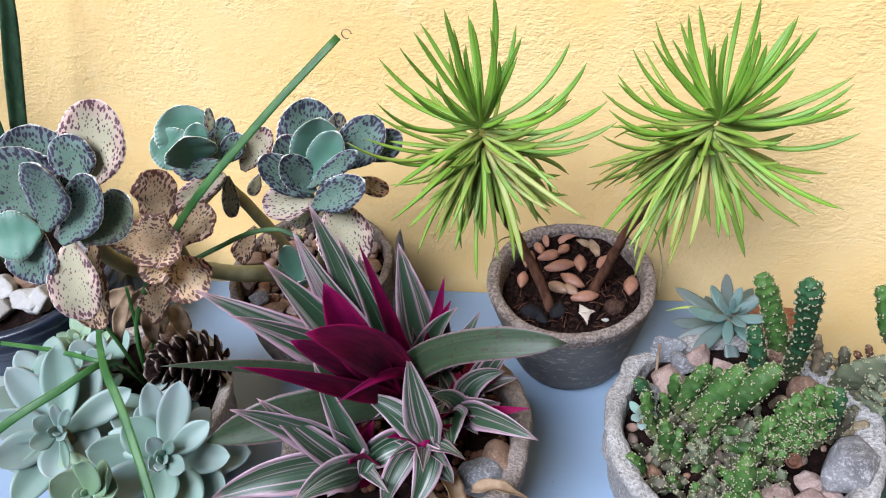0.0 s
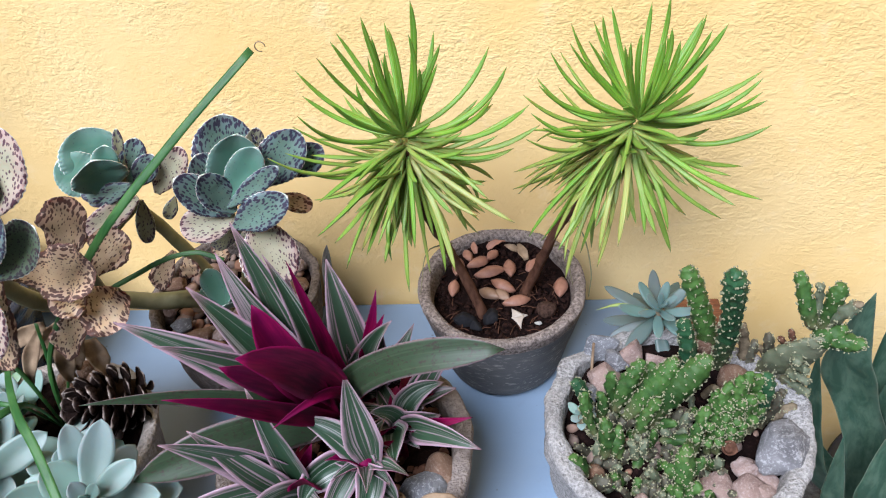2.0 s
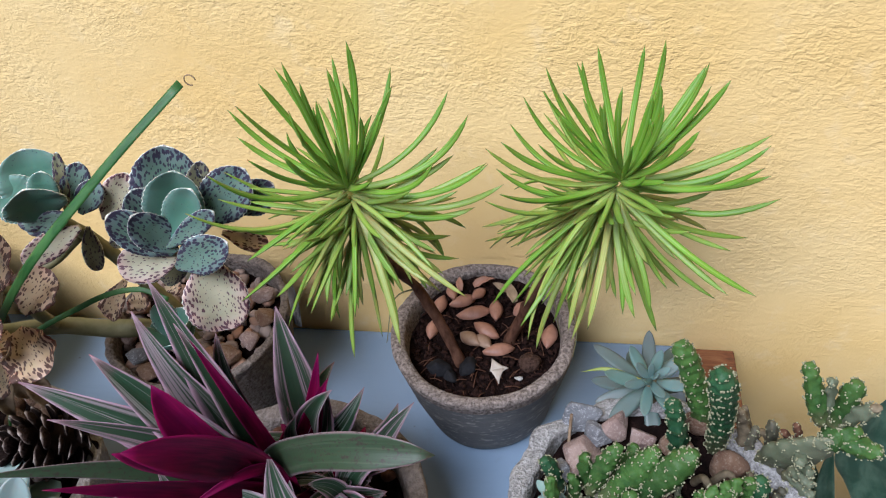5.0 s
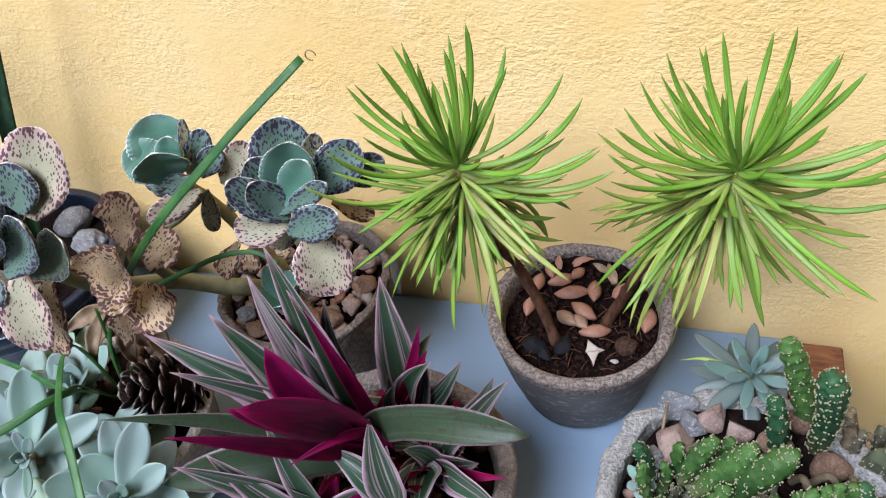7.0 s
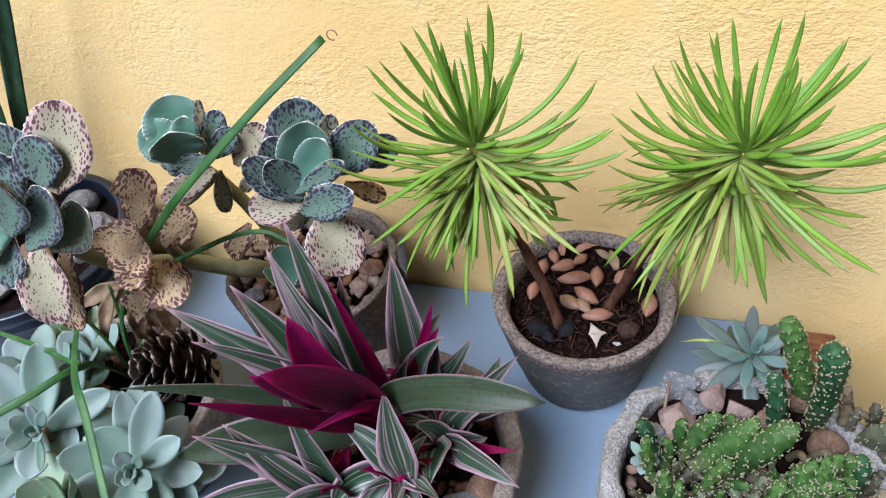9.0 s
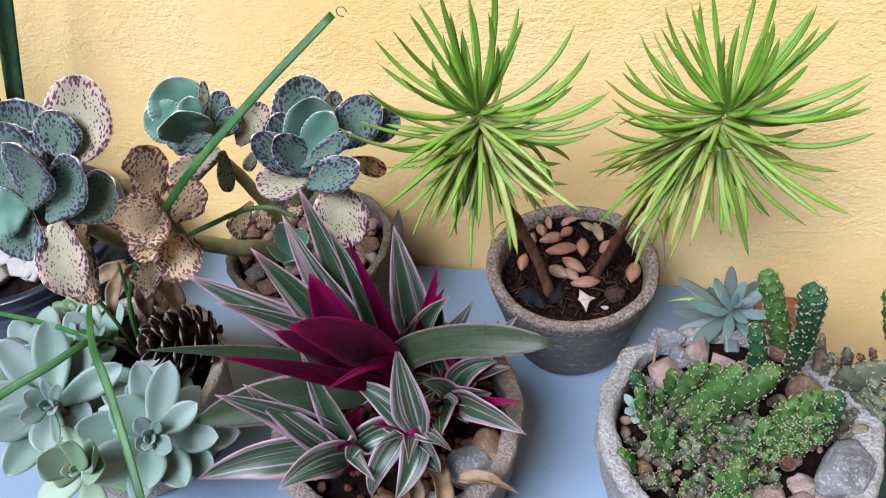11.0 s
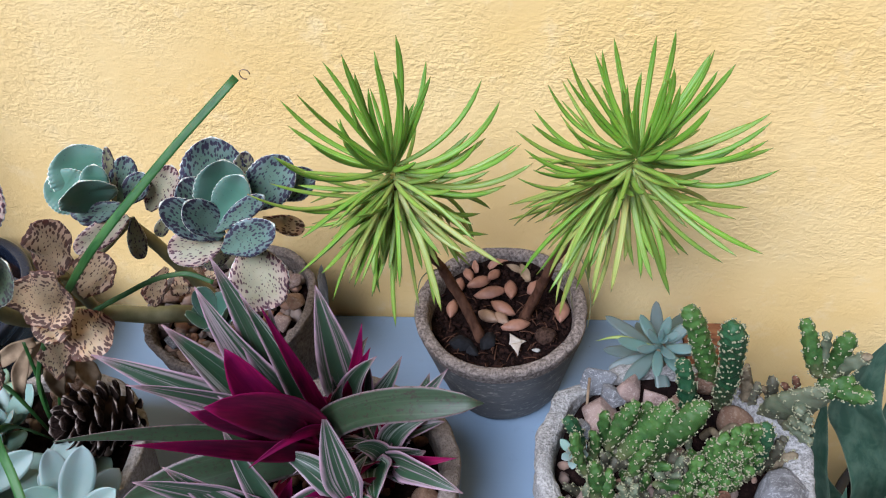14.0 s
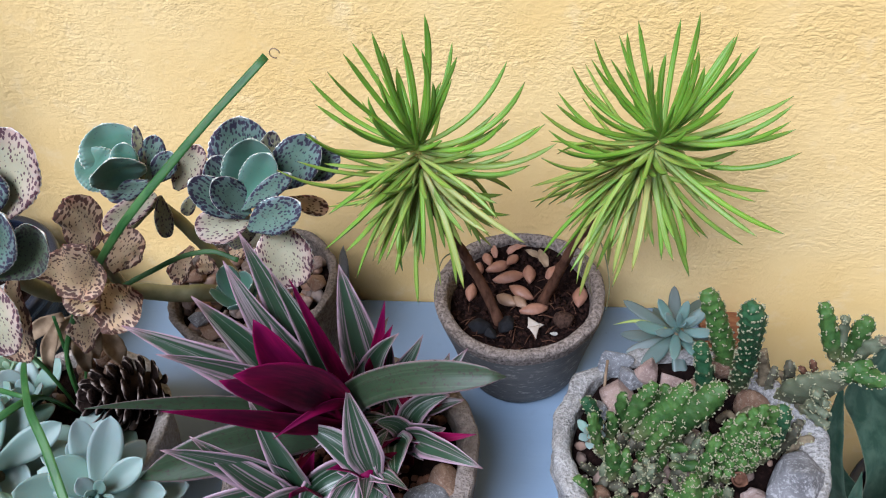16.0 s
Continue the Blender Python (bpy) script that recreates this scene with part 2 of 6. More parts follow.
def spotted_leaf(name, body, rim_tint, spot, amount, edge=(0.78, 0.78, 0.68)):
    """Scalloped leaf with dark flecks, thickest towards a pale toothed margin."""
    n = Nodes(name)
    u = n.split(n.uv("span"))
    rnd = n.random(13.0)
    side = n.math("MULTIPLY", n.math("ABSOLUTE", n.math("SUBTRACT", u[1], 0.5)), 2.0)
    end = n.ramp(u[0], (0.55, 0.0), (1.0, 1.0))
    out = n.math("MAXIMUM", side, end)
    cloud = n.noise(n.uv("metres", (70, 70, 1), rnd), 1.0, 4)
    col = n.mix(n.ramp(out, (0.45, 0.0), (1.0, 1.0)), body, rim_tint)
    col = n.mix(n.math("MULTIPLY", cloud, 0.4), col, tuple(0.6 * c for c in body))
    bend = n.noise(n.uv("metres", (90, 90, 1), rnd), 1.0, 2)
    warp = n.add("ShaderNodeVectorMath", operation="ADD")
    n.put(warp.inputs[0], n.uv("metres", (215, 480, 1), rnd))
    n.put(warp.inputs[1], bend)
    a = n.cells(warp.outputs[0], 1.0, dims="2D")
    b = n.noise(n.uv("metres", (150, 190, 1), rnd), 1.0, 4, 0.7)
    size = n.math("ADD", n.math("MULTIPLY", n.math("POWER", out, 1.6), 0.46 * amount), n.math("SUBTRACT", n.math("MULTIPLY", n.math("SUBTRACT", b, 0.5), 1.0), 0.05))
    fleck = n.ramp(n.math("SUBTRACT", n.math("ADD", size, 0.20 * min(1, amount)), a), (0.0, 0.0), (0.07, 1.0))
    col = n.mix(n.math("MULTIPLY", fleck, 0.9), col, spot)
    rim = n.ramp(side, (0.965, 0.0), (0.99, 1.0))
    rim = n.math("MAXIMUM", rim, n.ramp(u[0], (0.975, 0.0), (0.992, 1.0)))
    beads = n.ramp(n.noise(n.uv("metres", (420, 420, 1), rnd), 1.0, 2), (0.40, 0.25), (0.58, 0.9))
    col = n.mix(n.math("MULTIPLY", rim, beads), col, edge)
    return leaf_gloss(n, col, 0.55, n.bump(cloud, 0.2, 0.001), 0.1, 0.3)


def waxy_leaf(name, body, tip, dark, rough=0.5):
    n = Nodes(name)
    u = n.split(n.uv("span"))
    rnd = n.random(9.0)
    c = n.noise(n.uv("metres", (45, 45, 1), rnd), 1.0, 4)
    col = n.mix(n.ramp(u[0], (0.1, 0.0), (0.9, 1.0)), body, tip)
    col = n.mix(n.math("MULTIPLY", c, 0.5), col, dark)
    side = n.math("MULTIPLY", n.math("ABSOLUTE", n.math("SUBTRACT", u[1], 0.5)), 2.0)
    col = n.mix(n.ramp(side, (0.88, 0.0), (1.0, 0.5)), col, tip)
    hue = n.add("ShaderNodeObjectInfo").outputs["Random"]
    col = n.mix(n.math("MULTIPLY", hue, 0.7), col, (0.62 * body[0], 0.78 * body[1], 0.62 * body[2]))
    return leaf_gloss(n, col, rough, n.bump(n.noise(n.uv("metres", (300, 300, 1), rnd), 1.0, 3), 0.15, 0.0006), 0.12)


def sword_leaf(name, a, b, edge=(0.30, 0.36, 0.22)):
    n = Nodes(name)
    m = n.uv("metres", (38, 110, 1), n.random(5.0))
    band = n.noise(m, 1.0, 5, 0.65, 0.4)
    col = n.mix(n.ramp(band, (0.4, 0.0), (0.62, 1.0)), a, b)
    u = n.split(n.uv("span"))
    side = n.math("MULTIPLY", n.math("ABSOLUTE", n.math("SUBTRACT", u[1], 0.5)), 2.0)
    col = n.mix(n.ramp(side, (0.94, 0.0), (1.0, 0.7)), col, edge)
    return leaf_gloss(n, col, 0.46, n.bump(band, 0.12, 0.0008), 0.05, 0.28)


def cactus_skin(name, a, b):
    n = Nodes(name)
    o = n.coords("Object", (1, 1, 1), n.random(5.0))
    c = n.noise(o, 90, 6, 0.7)
    col = n.mix(n.ramp(c, (0.32, 0.0), (0.68, 1.0)), a, b)
    scuff = n.ramp(n.noise(o, 55, 6, 0.75, 0.6), (0.56, 0.0), (0.70, 0.55))
    col = n.mix(scuff, col, (0.13, 0.13, 0.06))
    hue = n.add("ShaderNodeObjectInfo").outputs["Random"]
    col = n.mix(n.math("MULTIPLY", hue, 0.6), col, tuple(0.45 * x for x in a))
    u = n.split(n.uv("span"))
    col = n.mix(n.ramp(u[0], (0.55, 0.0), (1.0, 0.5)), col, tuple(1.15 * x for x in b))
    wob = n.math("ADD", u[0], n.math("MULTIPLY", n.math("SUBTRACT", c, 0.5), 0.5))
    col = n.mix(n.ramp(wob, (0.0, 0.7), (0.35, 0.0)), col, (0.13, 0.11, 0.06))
    return leaf_gloss(n, col, 0.5, n.bump(n.noise(o, 420, 4, 0.7), 0.5, 0.0010), 0.05, 0.22)


def plain(name, a, b, scale=60, rough=0.6, bump=0.3, stretch=(1, 1, 1), depth=0.001):
    n = Nodes(name)
    o = n.coords("Object", stretch, n.random(5.0))
    c = n.noise(o, scale, 5, 0.6)
    col = n.mix(n.ramp(c, (0.3, 0.0), (0.7, 1.0)), a, b)
    return n.done(col, rough, n.bump(c, bump, depth), Specular_IOR_Level=0.12 if rough > 0.75 else 0.4)


WALL, BOARD, WOOD = wall_paint(), board_paint(), raw_wood()
TUB = tub_wall()
TUB_RIM = concrete("sandy_concrete_rim", (0.1148, 0.08856, 0.07544), (0.2706, 0.2255, 0.2009), 330)
ROUGH = concrete("rough_grey_concrete", (0.185, 0.175, 0.168), (0.42, 0.404, 0.393), 400, 0.5, 0.9, 0.45)
BROWN = concrete("brown_grey_concrete", (0.165, 0.132, 0.115), (0.25, 0.212, 0.19), 300, 0.25, 0.85, 0.4)
GRIMY = concrete("grimy_brown_concrete", (0.095, 0.074, 0.063), (0.20, 0.165, 0.143), 300, 0.35, 0.9, 0.5)
CREAM = concrete("pale_cream_concrete", (0.27, 0.235, 0.205), (0.42, 0.37, 0.33), 300, 0.3, 0.85, 0.4)
SOIL, GRAVEL = earth(), gravel_mix()
BLACK = plain("glossy_navy_plastic", (0.007, 0.010, 0.019), (0.014, 0.020, 0.036), 30, 0.27, 0.05)
GREY_STONE = stone("grey_stone", (0.102, 0.1062, 0.119), (0.2465, 0.2507, 0.2677), (0.595, 0.595, 0.612), 0.5)
PINK_STONE = stone("pinkish_pebble", (0.22, 0.142, 0.122), (0.37, 0.27, 0.235), (0.58, 0.49, 0.46), 0.4, 0.75)
WHITE_STONE = stone("white_stone", (0.3825, 0.374, 0.357), (0.561, 0.5525, 0.527), (0.2975, 0.289, 0.2805), 0.3)
TAN_STONE = stone("tan_stone", (0.1105, 0.051, 0.0289), (0.2465, 0.1487, 0.0935), (0.4675, 0.391, 0.306), 0.3)
BARK = plain("brown_bark", (0.036, 0.015, 0.009), (0.135, 0.066, 0.041), 160, 0.85, 0.8, (1, 1, 0.4), 0.002)
CHIP = plain("dark_bark_chip", (0.006, 0.0026, 0.002), (0.030, 0.0135, 0.010), 260, 0.95, 0.6)
COAL = plain("black_charcoal", (0.006, 0.006, 0.007), (0.018, 0.018, 0.021), 120, 0.8, 0.6)
SEED = plain("salmon_seed_shell", (0.20, 0.092, 0.060), (0.34, 0.178, 0.122), 90, 0.45, 0.15)
SEED_PALE = plain("pale_tan_seed_shell", (0.19, 0.115, 0.075), (0.30, 0.20, 0.14), 90, 0.5, 0.15)
FIBRE = plain("dark_fibrous_bark", (0.016, 0.009, 0.007), (0.085, 0.048, 0.034), 420, 0.9, 0.9, (1, 1, 0.5), 0.002)
STAR = plain("dry_white_husk", (0.3683, 0.3089, 0.2614), (0.4514, 0.4039, 0.3564), 120, 0.7, 0.3)
DRY = plain("dry_tan_leaf", (0.13, 0.085, 0.052), (0.31, 0.225, 0.145), 70, 0.8, 0.5)
STEM = plain("olive_green_stem", (0.105, 0.105, 0.04125), (0.2025, 0.18, 0.09), 60, 0.6, 0.3)
PALE_ROOT = plain("pale_dry_stem", (0.0935, 0.07225, 0.04675), (0.2125, 0.17, 0.1105), 160, 0.8, 0.9)
CONE_DARK = plain("dark_cone_core", (0.02, 0.013, 0.009), (0.05, 0.03, 0.02), 90, 0.9, 0.4)
FRESH = pencil_leaf("fresh_green_pencil_leaf", (0.27, 0.33, 0.075), (0.160, 0.295, 0.018), (0.105, 0.205, 0.013))
MID = pencil_leaf("light_green_pencil_leaf", (0.33, 0.34, 0.10), (0.235, 0.305, 0.045), (0.155, 0.235, 0.026))
OLD = pencil_leaf("yellowing_pencil_leaf", (0.36, 0.29, 0.09), (0.33, 0.325, 0.085), (0.235, 0.25, 0.05))
BOAT, BOAT_DULL, MAGENTA = boat_leaf(), dull_boat_leaf(), magenta_leaf()
K_YOUNG = spotted_leaf("young_teal_leaf", (0.092, 0.200, 0.142), (0.15, 0.235, 0.20), (0.038, 0.0304, 0.0684), 0.18)
K_BLUE = spotted_leaf("spotted_blue_green_leaf", (0.1254, 0.1938, 0.1482), (0.171, 0.2052, 0.2242), (0.0266, 0.0152, 0.0418), 1.05)
K_PINK = spotted_leaf("spotted_pink_leaf", (0.40, 0.37, 0.25), (0.54, 0.36, 0.33), (0.068, 0.020, 0.040), 0.85)
# K_DARK: the shade on a turned-away leaf is put into its colour
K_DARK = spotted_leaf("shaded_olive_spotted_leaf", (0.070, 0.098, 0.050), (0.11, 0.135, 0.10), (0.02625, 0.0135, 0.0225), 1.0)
K_OLIVE = spotted_leaf("olive_grey_spotted_leaf", (0.20, 0.19, 0.105), (0.22, 0.215, 0.16), (0.0375, 0.0225, 0.045), 0.9)
K_TAN = spotted_leaf("withered_spotted_leaf", (0.50, 0.36, 0.215), (0.56, 0.38, 0.28), (0.050, 0.016, 0.015), 1.1, (0.15, 0.07, 0.05))
GHOST = waxy_leaf("pale_waxy_leaf", (0.188, 0.270, 0.238), (0.290, 0.345, 0.345), (0.085, 0.15, 0.128))
DUSK = waxy_leaf("dusky_blue_waxy_leaf", (0.060, 0.092, 0.080), (0.1275, 0.1513, 0.1547), (0.0425, 0.068, 0.0663), 0.45)
DUSK_PALE = waxy_leaf("pale_blue_waxy_leaf", (0.11, 0.17, 0.165), (0.17, 0.225, 0.225), (0.07, 0.115, 0.11), 0.45)
LIME = waxy_leaf("lime_young_leaf", (0.192, 0.272, 0.168), (0.264, 0.344, 0.248), (0.144, 0.216, 0.136))
SWORD = sword_leaf("dark_sword_leaf", (0.0187, 0.0527, 0.0238), (0.051, 0.102, 0.051), (0.085, 0.136, 0.068))
SWORD_GREY = sword_leaf("grey_green_sword_leaf", (0.028, 0.066, 0.042), (0.070, 0.118, 0.080), (0.20, 0.23, 0.16))
GRASS = sword_leaf("green_strap_leaf", (0.020, 0.077, 0.016), (0.050, 0.127, 0.032), (0.051, 0.1275, 0.034))
CACTUS = cactus_skin("green_cactus_skin", (0.022, 0.060, 0.015), (0.068, 0.136, 0.030))
CACTUS_TEAL = cactus_skin("blue_green_cactus_skin", (0.011, 0.046, 0.021), (0.034, 0.092, 0.036))
CACTUS_PALE = cactus_skin("pale_withered_cactus_skin", (0.08075, 0.102, 0.0595), (0.1445, 0.1573, 0.102))
CACTUS_DULL = cactus_skin("brownish_old_cactus_skin", (0.0425, 0.0425, 0.0272), (0.102, 0.0935, 0.0663))
CACTUS_PAD = cactus_skin("pale_translucent_cactus_pad", (0.088, 0.108, 0.06), (0.152, 0.16, 0.104))
WOOL = plain("cream_areole_wool", (0.19, 0.185, 0.105), (0.33, 0.32, 0.21), 300, 0.9, 0.2)


# ---------------- mesh writing ----------------
class Mesh:
    """Collects vertices, faces, two uv values a vertex and a material slot a face."""

    def __init__(self):
        self.v, self.f, self.a, self.b, self.m = [], [], [], [], []

    def add(self, v, f, a=None, b=None, slot=0):
        k = len(self.v)
        v = [tuple(p) for p in v]
        self.v += v
        self.f += [tuple(k + i for i in q) for q in f]
        self.a += list(a) if a is not None else [(0.5, 0.5)] * len(v)
        self.b += list(b) if b is not None else [(p[0], p[1]) for p in v]
        self.m += list(slot) if isinstance(slot, list) else [slot] * len(f)
        return self

    def data(self, name, materials, smooth=True):
        me = bpy.data.meshes.new(name)
        me.from_pydata(self.v, [], self.f)
        loops = np.zeros(len(me.loops), dtype=np.int32)
        me.loops.foreach_get("vertex_index", loops)
        for key, values in (("span", self.a), ("metres", self.b)):
            layer = me.uv_layers.new(name=key)
            layer.data.foreach_set("uv", np.array(values, dtype=np.float32)[loops].ravel())
        for m in materials if isinstance(materials, (tuple, list)) else (materials,):
            me.materials.append(m)
        me.polygons.foreach_set("material_index", np.array(self.m, dtype=np.int32))
        me.polygons.foreach_set("use_smooth", np.full(len(me.polygons), smooth))
        me.update()
        return me


def part(name, mesh, materials, parent, label="", smooth=True, kind=""):
    ob = new(name, mesh.data(name, materials, smooth) if isinstance(mesh, Mesh) else mesh)
    ob.parent = parent
    return tagged(ob, label, "", "", kind)


def thing(name, label, category, group="", at=(0, 0, 0), kind=""):
    ob = new(name)
    ob.empty_display_size = 0.02
    ob.location = at
    return tagged(ob, label, category, group, kind)


def V(*p):
    return np.array(p, dtype=float)


def unit(v):
    return v / max(1e-9, np.linalg.norm(v))


def spline(points, n):
    """Catmull-Rom through the points, n steps between two of them."""
    p = [np.array(q, dtype=float) for q in points]
    p = [2 * p[0] - p[1]] + p + [2 * p[-1] - p[-2]]
    out = []
    for i in range(1, len(p) - 2):
        for k in range(n):
            t = k / n
            a, b, c, d = p[i - 1], p[i], p[i + 1], p[i + 2]
            out.append(0.5 * (2 * b + (c - a) * t + (2 * a - 5 * b + 4 * c - d) * t * t + (3 * b - a - 3 * c + d) * t ** 3))
    return np.array(out + [p[-2]])


SHAPES = {
    "strap": lambda s: min(1.0, 0.74 + 1.2 * s) * (1 - 0.16 * s) * (1 - max(0.0, (s - 0.74) / 0.26) ** 2.2) ** 0.8,
    "lance": lambda s: (0.5 + 0.5 * min(1, s / 0.3)) * max(0.0, 1 - max(0, (s - 0.3) / 0.7) ** 1.7),
    "obovate": lambda s: (0.24 + 0.76 * math.sin(min(1, s / 0.62) * math.pi / 2) ** 1.35) * math.sqrt(max(0.0, 1 - max(0, (s - 0.6) / 0.4) ** 2.3)),
    "spoon": lambda s: (0.34 + 0.66 * math.sin(min(1, s / 0.66) * math.pi / 2) ** 1.2) * max(0.0, 1 - max(0, (s - 0.55) / 0.45) ** 2.1) ** 0.8,
    "round": lambda s: (0.22 + 0.78 * math.sin(min(1, s / 0.5) * math.pi / 2) ** 1.1) * math.sqrt(max(0.0, 1 - max(0, (s - 0.5) / 0.5) ** 2.2)),
    "sword": lambda s: (0.72 + 0.28 * min(1, s / 0.4)) * max(0.0, 1 - max(0, (s - 0.55) / 0.45) ** 2.2),
    "wavy": lambda s: (0.90 + 0.10 * math.sin(2.6 + 13 * s)) * max(0.0, 1 - max(0, (s - 0.7) / 0.3) ** 2.4),
    "almond": lambda s: 0.06 + 0.94 * math.sin(math.pi * min(1, s)) ** 0.8,
    "petal": lambda s: (0.30 + 0.70 * math.sin(min(1, s / 0.60) * math.pi / 2) ** 1.15) * max(0.0, 1 - max(0, (s - 0.50) / 0.50) ** 2.3) ** 0.62,
    "spike": lambda s: (1 - s) ** 1.3 + 0.04,
    "band": lambda s: (0.38 + 0.62 * min(1, s * 1.7)) * (1 - 0.35 * max(0.0, s - 0.7)),
}


def blade(mesh, line, up, width, shape="lance", fold=0.15, thick=0.002, nw=6, crenate=0, ruffle=0.0, two=False, twist=0.0):
    """A leaf along a line of points; its upper side turns to up. fold lifts the edges, crenate cuts that many scallops a side."""
    line = np.asarray(line)
    n = len(line) - 1
    run = np.r_[0, np.cumsum(np.linalg.norm(np.diff(line, axis=0), axis=1))]
    total = run[-1]
    prof = SHAPES[shape]
    top, low, a, b = [], [], [], []
    for i in range(n + 1):
        s = run[i] / total
        d = unit(line[min(n, i + 1)] - line[max(0, i - 1)])
        side = unit(np.cross(d, up))
        nor = np.cross(side, d)
        if twist:
            c, q = math.cos(twist * s), math.sin(twist * s)
            side, nor = side * c + nor * q, nor * c - side * q
        w = max(0.02, prof(s)) * width / 2
        if crenate:
            w *= 1 + 0.018 * math.cos(2 * math.pi * crenate * s)
        for j in range(nw + 1):
            v = 2 * j / nw - 1
            lift = fold * w * abs(v) ** 1.5 + ruffle * w * math.sin(s * 17 + 1.3 * v) * abs(v)
            p = line[i] + side * (v * w) + nor * lift
            half = thick * (0.12 + 0.88 * math.sqrt(max(0, 1 - v * v))) * min(1.0, 0.2 + 2.5 * (1 - s)) * 0.5
            top.append(p + nor * half)
            low.append(p - nor * half)
            a.append((s, (v + 1) / 2))
            b.append((s * total, v * w))
    k = len(top)
    f, slots = [], []
    at = lambda i, j: i * (nw + 1) + j
    for i in range(n):
        for j in range(nw):
            q = (at(i, j), at(i, j + 1), at(i + 1, j + 1), at(i + 1, j))
            f.append(q)
            slots.append(0)
            f.append(tuple(k + x for x in q[::-1]))
            slots.append(1 if two else 0)
        for j, flip in ((0, False), (nw, True)):
            q = (at(i, j), at(i + 1, j), k + at(i + 1, j), k + at(i, j))
            f.append(q[::-1] if flip else q)
            slots.append(0)
    for i in (0, n):
        for j in range(nw):
            q = (at(i, j), k + at(i, j), k + at(i, j + 1), at(i, j + 1))
            f.append(q if i == 0 else q[::-1])
            slots.append(0)
    mesh.add(top + low, f, a + a, b + b, slots)
    return mesh


def bowed(base, tip, up, bow, n=10, hook=0.0):
    """Points from base to tip, arched towards up by bow times the length, the end bent back by hook."""
    base, tip, up = V(*base), V(*tip), V(*up)
    d = tip - base
    size = np.linalg.norm(d)
    nor = unit(up - d * (up @ d) / (size * size))
    s = np.linspace(0, 1, n + 1)[:, None]
    return base + d * s + nor * size * (bow * 4 * s * (1 - s) - hook * np.clip(s - 0.6, 0, 1) ** 2 * 4)


def tube(mesh, line, radii, sides=10, bump=0.0, seed=0.0, slot=0):
    """A rounded tube along the points; radii is one number or a function of 0..1."""
    line = np.asarray(line)
    n = len(line) - 1
    up = V(0.31, 0.2, 0.93)
    v, a, b = [], [], []
    for i in range(n + 1):
        d = unit(line[min(n, i + 1)] - line[max(0, i - 1)])
        x = unit(np.cross(d, up))
        y = np.cross(d, x)
        r = radii(i / n) if callable(radii) else radii
        for k in range(sides):
            t = 2 * math.pi * k / sides
            q = r * (1 + bump * noise.noise(Vector(line[i] * 90) + Vector((2.5 * math.cos(t), 2.5 * math.sin(t), seed))) if bump else 1)
            v.append(line[i] + (x * math.cos(t) + y * math.sin(t)) * q)
            a.append((i / n, k / sides))
            b.append((i / n, k / sides))
    f = [(i * sides + k, i * sides + (k + 1) % sides, (i + 1) * sides + (k + 1) % sides, (i + 1) * sides + k) for i in range(n) for k in range(sides)]
    f += [tuple(range(sides))[::-1], tuple(n * sides + k for k in range(sides))]
    return mesh.add(v, f, a, b, slot)


def lathe(mesh, profile, n=72, rough=0.0, seed=0.0, slots=None, freq=30.0, closed=False):
    """Turns (radius, height) pairs round z; rough shifts the points unevenly."""
    v, m = [], len(profile)
    for i in range(n):
        t = 2 * math.pi * i / n
        for r, z in profile:
            q = (noise.noise(Vector((r * math.cos(t) * freq, r * math.sin(t) * freq, z * freq + seed))) + 0.32 * noise.noise(Vector((r * math.cos(t), r * math.sin(t), z)) * freq * 4)) * rough if rough else 0
            e = noise.noise(Vector((math.cos(t) * 1.5, math.sin(t) * 1.5, seed + 9))) * rough * 0.8 if rough else 0
            v.append(((r + q + e * (r > 0.02)) * math.cos(t), (r + q + e * (r > 0.02)) * math.sin(t), z + q * 0.8 * (z > 0.004)))
    f, s = [], []
    for i in range(n):
        j = (i + 1) % n
        for k in range(m - 1):
            f.append((i * m + k, j * m + k, j * m + k + 1, i * m + k + 1))
            s.append(slots[k] if slots else 0)
    return mesh.add(v, f, slot=s)


def rounded(points, radius, steps=4):
    """Rounds the inner corners of an open (r, z) line."""
    out = [points[0]]
    for a, b, c in zip(points, points[1:], points[2:]):
        a, b, c = V(*a), V(*b), V(*c)
        p, q = unit(a - b), unit(c - b)
        r = min(radius, 0.45 * np.linalg.norm(a - b), 0.45 * np.linalg.norm(c - b))
        for k in range(steps + 1):
            t = k / steps
            out.append(tuple((b + p * r) * (1 - t) ** 2 + 2 * t * (1 - t) * b + (b + q * r) * t * t))
    return out + [points[-1]]


def dense(points, step):
    out = []
    for a, b in zip(points, points[1:]):
        k = max(1, int(math.hypot(b[0] - a[0], b[1] - a[1]) / step))
        out += [(a[0] + (b[0] - a[0]) * i / k, a[1] + (b[1] - a[1]) * i / k) for i in range(k)]
    return out + [points[-1]]


_ico = {}


def ball(level):
    if level not in _ico:
        bm = bmesh.new()
        bmesh.ops.create_icosphere(bm, subdivisions=level, radius=1)
        bm.verts.ensure_lookup_table()
        _ico[level] = (np.array([v.co[:] for v in bm.verts]), [tuple(v.index for v in f.verts) for f in bm.faces])
        bm.free()
    return _ico[level]


